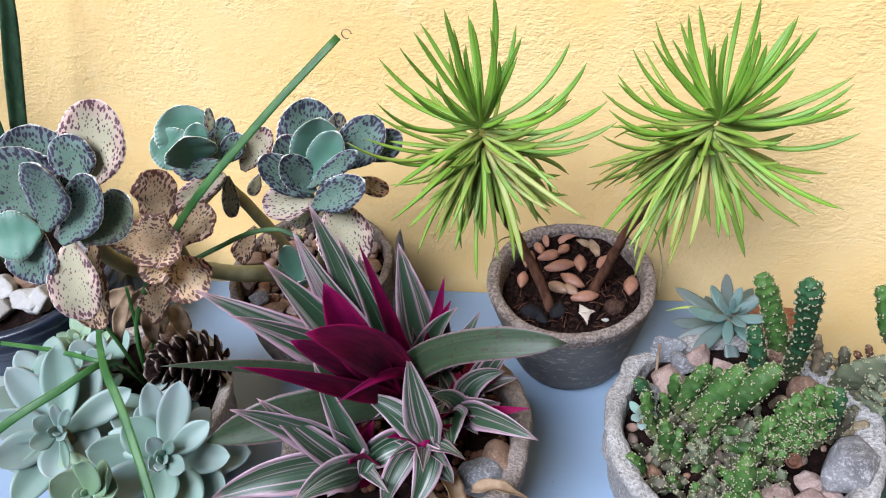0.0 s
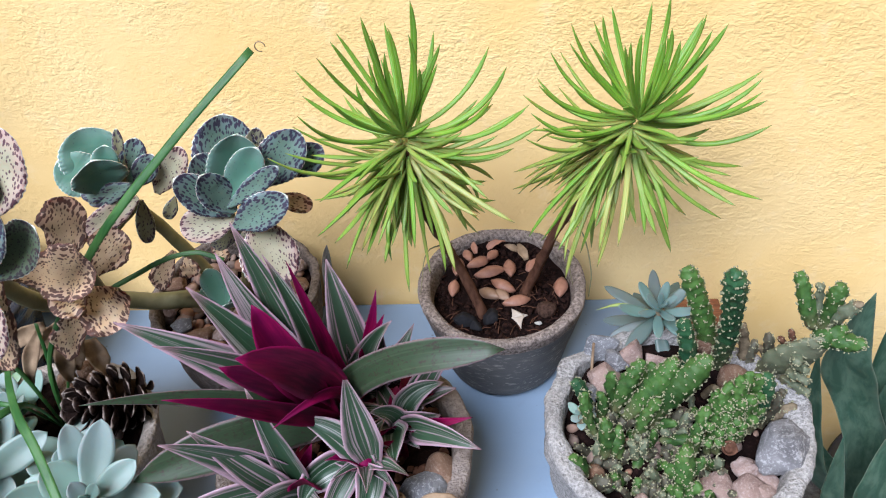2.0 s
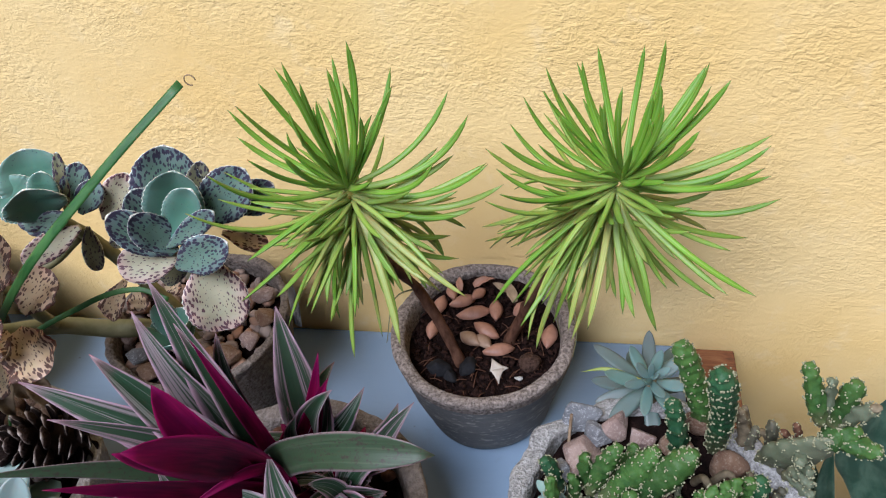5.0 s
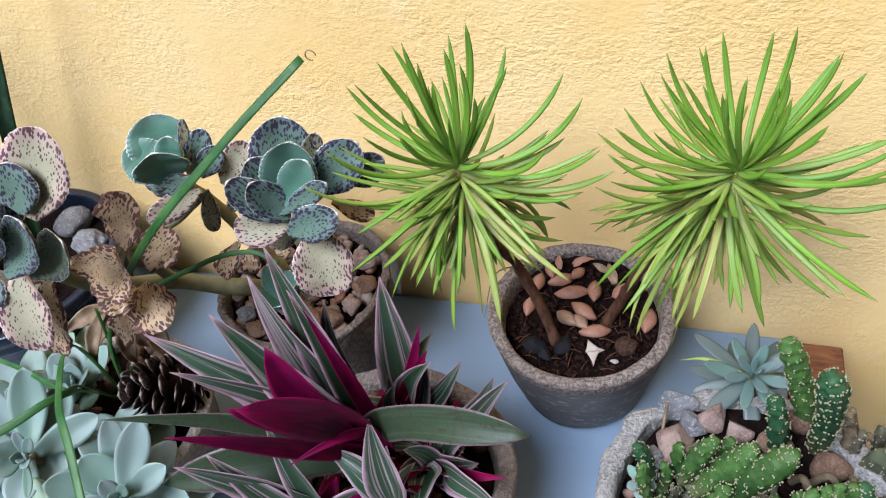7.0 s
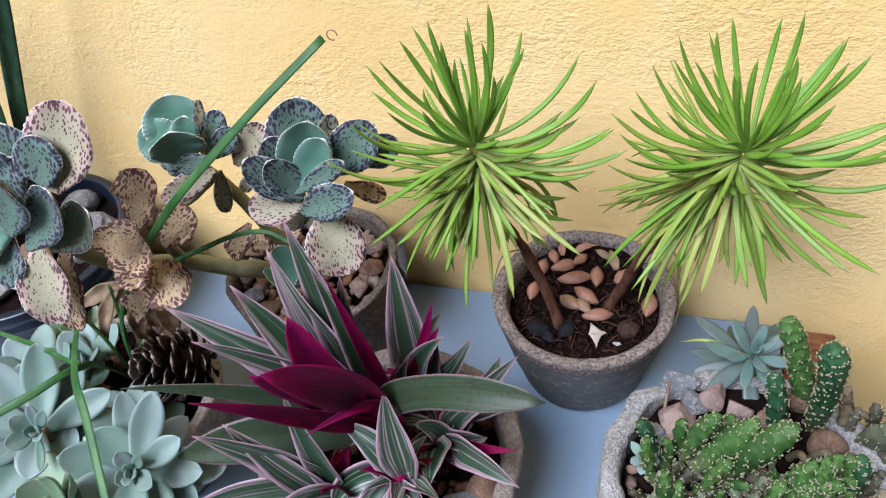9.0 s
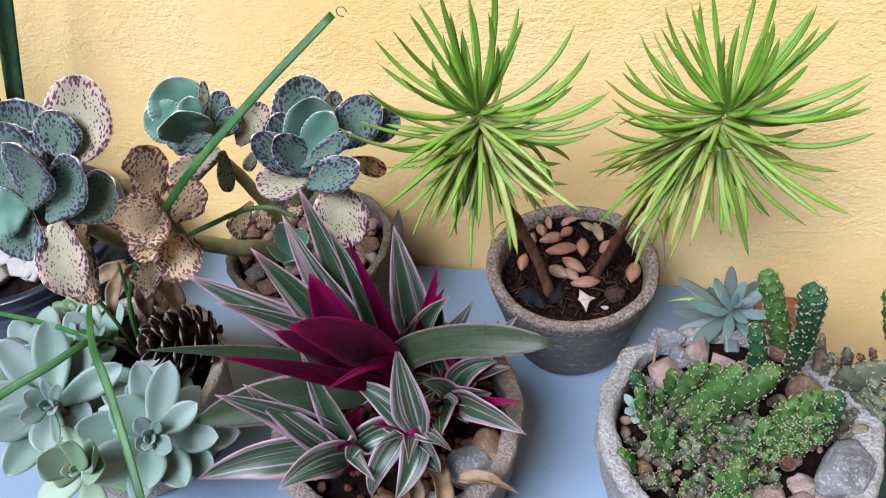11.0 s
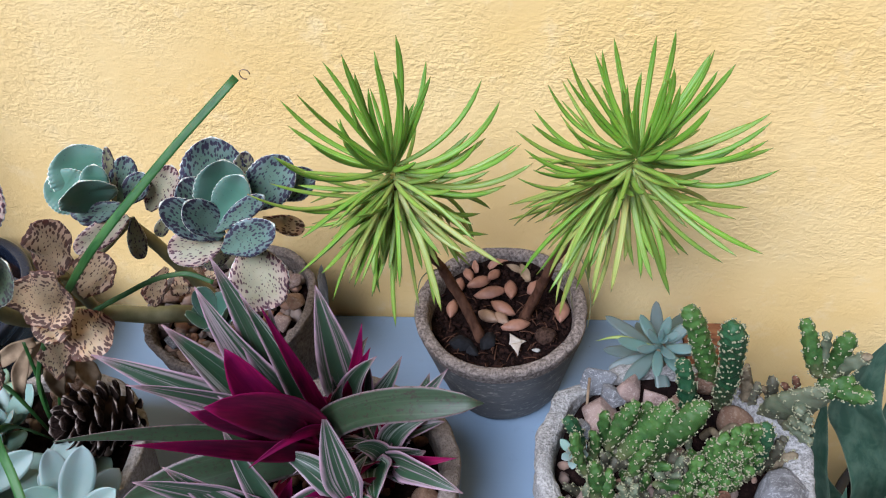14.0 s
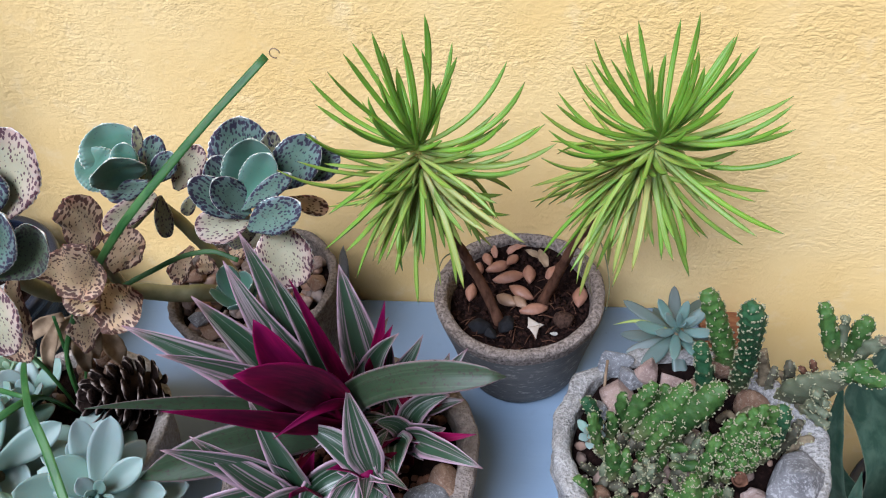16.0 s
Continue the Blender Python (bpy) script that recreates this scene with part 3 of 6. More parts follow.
def pebble(mesh, at, radii, seed, level=3, rough=0.28, spin=0.0, tilt=0.0, facets=0.0):
    v, f = ball(level)
    m = np.array(Euler((tilt, tilt * 0.6, spin)).to_matrix())
    out = []
    for p in v:
        q = 1 + rough * noise.noise(Vector(p * 0.9) + Vector((seed * 3.1, seed, 0))) + rough * 0.35 * noise.noise(Vector(p * 2.3) + Vector((0, seed, seed * 2))) + rough * 0.16 * noise.noise(Vector(p * 6.5) + Vector((seed, 0, seed)))
        if facets:
            for k in range(9):
                d = Vector((math.sin(seed * 3 + k * 2.1), math.cos(seed * 2 + k * 1.7), math.sin(seed + k * 2.9))).normalized()
                h = Vector(p).dot(d) * q
                cut = 0.74 - 0.12 * (facets > 0.75)
                if h > cut:
                    q *= 1 - facets * (h - cut) / h
        out.append(V(*at) + m @ (p * q * V(*radii)))
    return mesh.add(out, f)


def box(mesh, lo, hi, slot=0):
    x0, y0, z0 = lo
    x1, y1, z1 = hi
    v = [(x0, y0, z0), (x1, y0, z0), (x1, y1, z0), (x0, y1, z0), (x0, y0, z1), (x1, y0, z1), (x1, y1, z1), (x0, y1, z1)]
    f = [(0, 3, 2, 1), (4, 5, 6, 7), (0, 1, 5, 4), (1, 2, 6, 5), (2, 3, 7, 6), (3, 0, 4, 7)]
    return mesh.add(v, f, slot=slot)


def bevelled(lo, hi, r, material, name, parent=None):
    bm = bmesh.new()
    bmesh.ops.create_cube(bm, size=1, matrix=Matrix.LocRotScale([(a + b) / 2 for a, b in zip(lo, hi)], None, [b - a for a, b in zip(lo, hi)]))
    bmesh.ops.bevel(bm, geom=bm.edges[:], offset=r, segments=3, affect="EDGES", profile=0.5)
    me = bpy.data.meshes.new(name)
    bm.to_mesh(me)
    bm.free()
    me.materials.append(material)
    ob = new(name, me)
    ob.parent = parent
    return ob


# ---------------- setting ----------------
FLOOR_Z = -0.36
wall = new("wall_north", box(Mesh(), (-4, 0, FLOOR_Z), (4, 0.2, 2.6)).data("wall_north", WALL, False))
tagged(wall, "rough yellow-ochre stucco wall with uneven plaster relief", "wall", kind="structure")
GROUND = concrete("grey_paving_concrete", (0.11, 0.105, 0.10), (0.19, 0.185, 0.18), 120)
ground = new("ground", box(Mesh(), (-300, -300, FLOOR_Z - 0.3), (300, 0.6, FLOOR_Z)).data("ground", GROUND, False))
tagged(ground, "plain grey concrete ground in front of the wall", "ground", kind="structure")

bench = thing("plank_bench", "blue-grey painted wooden plank bench against the yellow wall", "bench")
bevelled((-0.75, -0.43, -0.035), (0.352, -0.003, 0.0), 0.0025, BOARD, "plank", bench)
tagged(bevelled((0.353, -0.43, -0.035), (0.400, -0.005, -0.0005), 0.0025, WOOD, "plank_end", bench), "bare reddish wood end without paint")
for x in (-0.62, 0.27):
    bevelled((x, -0.38, FLOOR_Z), (x + 0.05, -0.05, -0.035), 0.003, BOARD, "trestle", bench)


# ---------------- pots ----------------
def pot(name, label, at, r_base, r_top, height, wall_t, materials, rough, soil_z, seed, round_r=0.006, body_label="", rim_label="", heap=0.0):
    """An open tub: outer wall, separate rim, soil inside."""
    root = thing(name, label, "plant pot", "pots on the bench", at)
    z_rim = height * 0.86
    r_rim = r_base + (r_top - r_base) * 0.86
    outer = dense(rounded([(0.0, 0.0), (r_base, 0.0), (r_rim, z_rim)], 0.008), 0.006)
    part("body", lathe(Mesh(), outer, 180, rough, seed), materials[0], root, body_label)
    inner = rounded([(r_rim, z_rim), (r_top, height), (r_top - wall_t, height), (r_top - wall_t - 0.004, soil_z - 0.02)], round_r)
    part("rim", lathe(Mesh(), dense(inner, 0.0028), 240, rough, seed), materials[1], root, rim_label)
    m = Mesh()
    n, rings = 60, 14
    R = r_top - wall_t - 0.001
    v = [(0, 0, soil_z)]
    for k in range(1, rings + 1):
        for i in range(n):
            t, r = 2 * math.pi * i / n, R * k / rings
            x, y = r * math.cos(t), r * math.sin(t)
            h = 0.004 * noise.noise(Vector((x * 60, y * 60, seed))) + 0.0025 * noise.noise(Vector((x * 190, y * 190, seed)))
            v.append((x, y, soil_z + h + heap * min(1.0, max(0.0, (y - 0.020) / 0.040))))
    f = [(0, 1 + i, 1 + (i + 1) % n) for i in range(n)]
    f += [(1 + k * n + i, 1 + (k + 1) * n + i, 1 + (k + 1) * n + (i + 1) % n, 1 + k * n + (i + 1) % n) for k in range(rings - 1) for i in range(n)]
    part("soil", m.add(v, f), SOIL, root, "dark crumbly potting soil")
    return root


POT1, POT_C, POT_R, POT_K, POT_E = (0.176, -0.074), (0.305, -0.225), (0.053, -0.245), (-0.068, -0.085), (-0.195, -0.238)
pot("round_tub", "dark chipped concrete tub with a sandy rim on the bench", (*POT1, 0), 0.056, 0.0785, 0.098, 0.012, (TUB, TUB_RIM), 0.0018, 0.077, 1.0, heap=0.013)
pot("cactus_bowl", "rough light-grey concrete bowl with a thick uneven rim", (*POT_C, 0), 0.088, 0.099, 0.095, 0.016, (ROUGH, ROUGH), 0.0055, 0.070, 2.0, heap=0.017)
pot("striped_plant_bowl", "brown-grey concrete bowl with a broad worn rim", (*POT_R, 0), 0.086, 0.100, 0.090, 0.016, (BROWN, BROWN), 0.003, 0.072, 3.0)
pot("kalanchoe_tub", "brown-grey concrete tub full of gravel by the wall", (*POT_K, 0), 0.062, 0.079, 0.110, 0.008, (GRIMY, GRIMY), 0.003, 0.092, 4.0)
pot("rosette_bowl", "pale concrete bowl crowded with pale rosettes", (*POT_E, 0), 0.074, 0.091, 0.090, 0.011, (CREAM, CREAM), 0.003, 0.076, 5.0)


def plastic_pot(name, label, at, r, height, soil_z):
    root = thing(name, label, "plant pot", "", at)
    line = rounded([(0.0, 0.0), (r * 0.74, 0.0), (r * 0.90, height - 0.028)], 0.008)
    part("body", lathe(Mesh(), line, 80), BLACK, root)
    edge = rounded([(r * 0.90, height - 0.028), (r * 0.985, height - 0.024), (r * 0.97, height - 0.014), (r * 1.0, height - 0.010), (r * 1.0, height), (r * 0.90, height), (r * 0.88, soil_z - 0.02)], 0.004)
    part("rim", lathe(Mesh(), edge, 96), BLACK, root, "ridged glossy rolled rim")
    part("soil", lathe(Mesh(), [(0.0, soil_z), (r * 0.3, soil_z + 0.002), (r * 0.89, soil_z)], 48, 0.002, 3), SOIL, root, "dark potting soil")
    return root


plastic_pot("black_pot", "glossy navy-black plastic pot topped with stones", (-0.358, -0.116, 0), 0.104, 0.128, 0.106)
plastic_pot("black_floor_pot", "dark plastic pot of a snake plant beside the bench", (0.628, -0.130, FLOOR_Z), 0.112, 0.170, 0.145)

# ---------------- stones and litter ----------------
def stone_thing(name, label, at, radii, material, seed, group="", facets=0.0, rough=0.28, spin=0.0, tilt=0.0, category="stone"):
    ob = new(name, pebble(Mesh(), (0, 0, 0), radii, seed, 4, rough, spin, tilt, facets).data(name, material))
    ob.location = at
    return tagged(ob, label, category, group)


GC = "stones in the cactus bowl"
stone_thing("stone", "angular grey granite stone on the cactus bowl's rim", (0.258, -0.150, 0.092), (0.018, 0.014, 0.013), GREY_STONE, 1.3, GC, 0.95, 0.35, 0.5)
stone_thing("stone", "large blue-grey granite stone in the cactus bowl", (0.381, -0.246, 0.090), (0.028, 0.023, 0.019), GREY_STONE, 2.4, GC, 0.9, 0.3, 0.4)
stone_thing("stone", "rough pinkish-grey granite stone in the cactus bowl", (0.257, -0.180, 0.088), (0.017, 0.019, 0.015), PINK_STONE, 3.2, GC, 0.95, 0.4)
stone_thing("stone", "rounded pinkish stone beside the grey rosette", (0.282, -0.159, 0.094), (0.015, 0.012, 0.013), PINK_STONE, 4.2, GC, 0.9, 0.4, 0.8)
for i, (x, y, r, mat, w) in enumerate(((0.269, -0.164, 0.014, GREY_STONE, "rough grey granite stone in the cactus bowl"), (0.274, -0.186, 0.012, PINK_STONE, "rough pinkish-grey granite stone in the cactus bowl"), (0.300, -0.166, 0.012, PINK_STONE, "rough pinkish-grey granite stone in the cactus bowl"), (0.243, -0.196, 0.011, GREY_STONE, "rough grey granite stone in the cactus bowl"))):
    stone_thing("stone", w, (x, y, 0.090), (r, r * 0.9, r * 0.8), mat, 130 + i, GC, 0.95, 0.5, i * 1.7, 0.3)
for i, (x, y, r) in enumerate(((0.353, -0.258, 0.012), (0.366, -0.266, 0.009), (0.346, -0.275, 0.014), (0.361, -0.279, 0.011), (0.332, -0.270, 0.013), (0.320, -0.272, 0.011), (0.336, -0.290, 0.013), (0.354, -0.293, 0.013), (0.316, -0.296, 0.015), (0.272, -0.290, 0.012))):
    stone_thing("pebble", "smooth pinkish river pebble in the cactus bowl", (x, y, 0.079), (r * 1.1, r * 0.80, r * 0.55), PINK_STONE, 5 + i, GC, 0.7, 0.35, i * 1.9, 0.3)
for i, (x, y, r) in enumerate(((0.243, -0.258, 0.008), (0.342, -0.150, 0.013), (0.360, -0.180, 0.014), (0.324, -0.170, 0.012))):
    stone_thing("pebble", "dusty brownish stone between the cactus stems", (x, y, 0.077 + 0.425 * max(0.0, min(0.04, y + 0.205))), (r, r * 0.8, r * 0.7), TAN_STONE, 15 + i, GC, 0.4)


def gravel(name, label, centre, radius, z, count, sizes, seed, material=GRAVEL, keep_out=0.0):
    rng = random.Random(seed)
    m = Mesh()
    for i in range(count):
        t, r = rng.uniform(0, 6.283), radius * math.sqrt(rng.uniform(keep_out, 1))
        s = rng.uniform(*sizes)
        pebble(m, (centre[0] + r * math.cos(t), centre[1] + r * math.sin(t), z + rng.uniform(-0.2, 0.6) * s), (s, s * rng.uniform(0.6, 1), s * rng.uniform(0.5, 0.8)), rng.uniform(0, 50), 2, 0.4, rng.uniform(0, 6), rng.uniform(-0.6, 0.6), 0.5)
    ob = new(name, m.data(name, material))
    return tagged(ob, label, "gravel", kind="stuff")


gravel("gravel", "mixed brown and grey gravel filling the tub by the wall", POT_K, 0.066, 0.096, 190, (0.0035, 0.0095), 7)
gravel("gravel", "dark brown bark bits covering the striped plant's soil", POT_R, 0.078, 0.076, 130, (0.003, 0.008), 8, BARK)
gravel("gravel", "dark crumbs and small stones between the cactus stems", POT_C, 0.078, 0.070, 60, (0.003, 0.008), 9)
gravel("gravel", "small stones among the pale rosettes", POT_E, 0.074, 0.078, 50, (0.004, 0.008), 10)
GK = "stones in the tub by the wall"
for i, (x, y, r, mat) in enumerate(((-0.107, -0.128, 0.012, GREY_STONE), (-0.088, -0.142, 0.013, TAN_STONE), (-0.125, -0.105, 0.011, PINK_STONE), (-0.128, -0.075, 0.012, TAN_STONE), (-0.068, -0.138, 0.010, PINK_STONE), (-0.030, -0.125, 0.013, TAN_STONE), (-0.015, -0.105, 0.011, PINK_STONE), (-0.010, -0.080, 0.012, TAN_STONE), (-0.020, -0.055, 0.011, PINK_STONE), (-0.115, -0.050, 0.012, PINK_STONE))):
    words = {GREY_STONE: "speckled grey pebble on the gravel tub", TAN_STONE: "rusty brown stone on the gravel tub", PINK_STONE: "pale pinkish pebble on the gravel tub"}[mat]
    stone_thing("stone", words, (x, y, 0.106), (r, r * 0.85, r * 0.75), mat, 30 + i, GK, 0.85, 0.45, i * 1.3)
for i, (x, y, r, mat, w) in enumerate(((-0.305, -0.072, 0.019, GREY_STONE, "smooth light-grey pebble in the black pot"), (-0.318, -0.150, 0.022, WHITE_STONE, "chunky white stone in the black pot"), (-0.352, -0.168, 0.018, WHITE_STONE, "chunky white stone in the black pot"), (-0.345, -0.120, 0.020, TAN_STONE, "rounded brown stone in the black pot"), (-0.390, -0.150, 0.022, TAN_STONE, "rounded brown stone in the black pot"), (-0.300, -0.110, 0.016, WHITE_STONE, "chunky white stone in the black pot"), (-0.329, -0.151, 0.021, WHITE_STONE, "chunky white stone in the black pot"), (-0.363, -0.138, 0.017, WHITE_STONE, "chunky white stone in the black pot"), (-0.313, -0.138, 0.011, WHITE_STONE, "chunky white stone in the black pot"), (-0.340, -0.050, 0.018, GREY_STONE, "smooth light-grey pebble in the black pot"))):
    stone_thing("stone", w, (x, y, 0.115), (r, r * 0.8, r * 0.7), mat, 50 + i, "stones in the black pot", 0.95 * (mat is WHITE_STONE), 0.35, i * 2.2)
for i, (x, y, r, mat, w) in enumerate(((0.118, -0.280, 0.020, GREY_STONE, "rough grey-brown stone in the striped plant's bowl"), (0.093, -0.314, 0.013, WHITE_STONE, "white stone at the front of the striped plant"), (0.128, -0.262, 0.015, TAN_STONE, "brown stone in the striped plant's bowl"), (-0.012, -0.275, 0.016, WHITE_STONE, "pale stone in the striped plant's bowl"), (0.060, -0.320, 0.014, TAN_STONE, "brown stone in the striped plant's bowl"))):
    stone_thing("stone", w, (x, y, 0.084), (r, r * 0.85, r * 0.7), mat, 60 + i, "stones round the striped plant", 0.6, 0.3, i * 1.1)
for i, (x, y) in enumerate(((-0.186, -0.165), (-0.200, -0.175), (-0.172, -0.178), (-0.190, -0.190))):
    stone_thing("nut", "smooth brown nut lying among the pale rosettes", (x, y, 0.092), (0.008, 0.0085, 0.012), TAN_STONE, 70 + i, "nuts in the rosette bowl", 0, 0.1, i * 0.9, 0.5, "nut")
for i, (x, y, z) in enumerate(((0.545, -0.150, -0.207), (0.552, -0.115, -0.207), (0.562, -0.185, -0.207))):
    stone_thing("stone", "brown ribbed stone in the snake plant's pot", (x, y, z), (0.018, 0.02, 0.014), TAN_STONE, 80 + i, "stones at the snake plant", 0.2)


# ---------------- round tub: litter and twin-stemmed succulent ----------------
def seeds():
    """Almond-shaped shells, a dry three-pointed husk, bark and charcoal on the soil."""
    m = Mesh()
    line = bowed((-0.0135, 0, 0), (0.0135, 0, 0), (0, 0, 1), 0.12, 10)
    blade(m, line, V(0, 0, 1), 0.0145, "almond", -0.25, 0.006, 6)
    shell = m.data("seed_shell", SEED)
    pale_shell = m.data("seed_shell", SEED_PALE)
    spots = ((0.166, -0.047, 10, 1.12), (0.135, -0.041, 80, 0.85), (0.144, -0.030, 110, 0.7), (0.164, -0.073, 140, 0.9), (0.177, -0.064, 150, 0.95), (0.184, -0.044, 95, 0.85), (0.190, -0.084, 18, 1.0), (0.176, -0.076, 130, 0.8), (0.131, -0.066, 85, 0.75), (0.231, -0.066, 82, 0.95), (0.155, -0.037, 30, 0.95), (0.168, -0.030, 60, 0.7))
    for i, (x, y, turn, s) in enumerate(spots):
        ob = new("seed_shell", pale_shell if i in (3, 7) else shell)
        ob.matrix_basis = pose(x, y, 0.0812 + 0.001 * (i % 3) + 0.325 * max(0.0, y + 0.054), 8 * (i % 3) - 8, 6 * (i % 4) - 9, turn) @ Matrix.Scale(s, 4)
        tagged(ob, "pale tan almond-shaped seed shell on soil" if i in (3, 7) else "smooth salmon-brown almond-shaped seed shell on soil", "seed", "seed shells on the soil")
    m = Mesh()
    for k, size in ((0.35, 0.010), (2.0, 0.013), (4.9, 0.013)):
        tip = (size * math.cos(k), size * math.sin(k), 0.0)
        blade(m, bowed((0, 0, 0.001), tip, (0, 0, 1), 0.06, 6), V(0, 0, 1), 0.0115, "spike", 0.2, 0.002, 6)
    ob = tagged(new("dry_husk", m.data("dry_husk", STAR)), "dry whitish three-pointed seed husk on dark soil", "husk")
    ob.location = (0.190, -0.105, 0.082)
    stone_thing("bark_ball", "round fibrous brown bark nugget on the soil", (0.216, -0.096, 0.083), (0.0090, 0.0090, 0.0075), FIBRE, 91, "", 0, 0.25, 0, 0, "bark")
    for i, (x, y, r) in enumerate(((0.142, -0.105, 0.014), (0.166, -0.102, 0.012), (0.152, -0.112, 0.008))):
        stone_thing("charcoal_lump", "black angular charcoal lump on the soil", (x, y, 0.081), (r, r * 0.7, r * 0.6), COAL, 95 + i, "charcoal on the soil", 0.8, 0.3, i, 0, "charcoal")
    stone_thing("white_chip", "tiny white mineral chip on the soil", (0.208, -0.111, 0.0815), (0.0035, 0.002, 0.0015), WHITE_STONE, 99, "", 0.5, category="stone chip")
    rng = random.Random(5)
    m = Mesh()
    for i in range(950):
        t, r = rng.uniform(0, 6.283), 0.062 * math.sqrt(rng.uniform(0, 1))
        s = rng.uniform(0.0009, 0.0042)
        lift = 0.013 * min(1.0, max(0.0, (r * math.sin(t) - 0.020) / 0.040))
        pebble(m, (POT1[0] + r * math.cos(t), POT1[1] + r * math.sin(t), 0.077 + lift + rng.uniform(0, 0.003)), (s, s * rng.uniform(0.25, 0.7), s * rng.uniform(0.2, 0.45)), rng.uniform(0, 60), 1, 0.4, rng.uniform(0, 6), rng.uniform(-0.7, 0.7))
    tagged(new("bark_mulch", m.data("bark_mulch", CHIP)), "dark brown bark crumbs over the soil", "mulch", kind="stuff")
    for i, (x, y, turn, size) in enumerate(((0.172, -0.018, 20, 0.020), (0.196, -0.026, 110, 0.022), (0.205, -0.040, 60, 0.018), (0.186, -0.022, 150, 0.016), (0.150, -0.020, 100, 0.016))):
        a = radians(turn)
        p, d = V(x, y, 0.0815 + 0.325 * max(0.0, y + 0.054)), V(math.cos(a), math.sin(a), 0.15) * size / 2
        leaf = blade(Mesh(), bowed(p - d, p + d, (0, 0, 1), 0.10, 10), V(0.2, -0.4, 1), size * 0.42, "lance", 0.6, 0.0010, 6, ruffle=0.2, twist=0.8)
        tagged(new("dry_leaf", leaf.data("dry_leaf", DRY if i % 2 else SEED)), "curled dry brown leaf on the tub's soil", "dead leaf", "dead leaves")
    m = Mesh()
    for i in range(60):
        t, r = rng.uniform(0, 6.283), 0.058 * math.sqrt(rng.uniform(0, 1))
        a = rng.uniform(0, 6.283)
        p = V(POT1[0] + r * math.cos(t), POT1[1] + r * math.sin(t), 0.080)
        d = V(math.cos(a), math.sin(a), rng.uniform(-0.1, 0.25)) * rng.uniform(0.006, 0.016)
        tube(m, spline([p, p + d * 0.5 + V(0, 0, 0.002), p + d], 3), 0.0004, 5)
    tagged(new("root_fibres", m.data("root_fibres", BARK)), "fine pale root fibres over the soil", "roots", kind="stuff")


seeds()

pencil = thing("pencil_leaf_succulent", "twin-stemmed succulent with spiky heads of narrow green leaves", "succulent", at=(*POT1, 0.088))
pencil.location = (0, 0, 0)
TRUNKS = (
    [(0.161, -0.098, 0.068), (0.152, -0.092, 0.098), (0.131, -0.085, 0.152), (0.120, -0.112, 0.213), (0.116, -0.140, 0.280), (0.117, -0.149, 0.312)],
    [(0.193, -0.071, 0.068), (0.204, -0.072, 0.098), (0.221, -0.085, 0.161), (0.240, -0.092, 0.205), (0.264, -0.118, 0.272), (0.274, -0.131, 0.306)],
)
for trunk in TRUNKS:
    part("trunk", tube(Mesh(), spline(trunk, 8)[:-4], lambda s: 0.0050 - 0.0018 * s, 12, 0.4), BARK, pencil, "woody brown stem")

TIPS_A = ((0.130, -0.136, 0.397), (0.137, -0.088, 0.352), (0.175, -0.113, 0.352), (0.187, -0.119, 0.338), (0.160, -0.117, 0.304), (0.178, -0.183, 0.352), (0.200, -0.150, 0.327), (0.207, -0.144, 0.309), (0.189, -0.143, 0.289), (0.182, -0.159, 0.298), (0.168, -0.127, 0.251), (0.173, -0.136, 0.239), (0.169, -0.172, 0.282), (0.164, -0.149, 0.240), (0.150, -0.146, 0.220), (0.146, -0.200, 0.231), (0.097, -0.169, 0.215), (0.121, -0.194, 0.248), (0.081, -0.167, 0.219), (0.078, -0.167, 0.223), (0.062, -0.166, 0.229), (0.062, -0.208, 0.272), (0.087, -0.190, 0.298), (0.063, -0.189, 0.283), (0.035, -0.188, 0.320), (0.054, -0.178, 0.302), (0.063, -0.200, 0.356), (0.081, -0.186, 0.358))
TIPS_A += ((0.048, -0.131, 0.330), (0.046, -0.128, 0.347), (0.072, -0.166, 0.376), (0.077, -0.141, 0.375), (0.075, -0.112, 0.367), (0.103, -0.161, 0.400), (0.106, -0.153, 0.383), (0.105, -0.096, 0.365), (0.112, -0.128, 0.376), (0.112, -0.153, 0.372), (0.105, -0.178, 0.380), (0.100, -0.184, 0.358), (0.128, -0.151, 0.382), (0.132, -0.144, 0.356))
TIPS_B = ((0.293, -0.093, 0.371), (0.283, -0.085, 0.363), (0.257, -0.082, 0.361), (0.247, -0.104, 0.365), (0.245, -0.081, 0.349), (0.228, -0.101, 0.358), (0.226, -0.111, 0.349), (0.239, -0.122, 0.357), (0.215, -0.098, 0.336), (0.207, -0.094, 0.316), (0.226, -0.145, 0.338), (0.205, -0.140, 0.334), (0.196, -0.131, 0.325), (0.201, -0.130, 0.308), (0.207, -0.168, 0.322), (0.197, -0.153, 0.303), (0.204, -0.159, 0.282), (0.192, -0.121, 0.250), (0.196, -0.160, 0.227), (0.215, -0.135, 0.197), (0.202, -0.095, 0.216), (0.245, -0.182, 0.229), (0.256, -0.192, 0.244), (0.237, -0.155, 0.205), (0.277, -0.173, 0.236), (0.299, -0.162, 0.209), (0.293, -0.174, 0.240), (0.282, -0.178, 0.239))
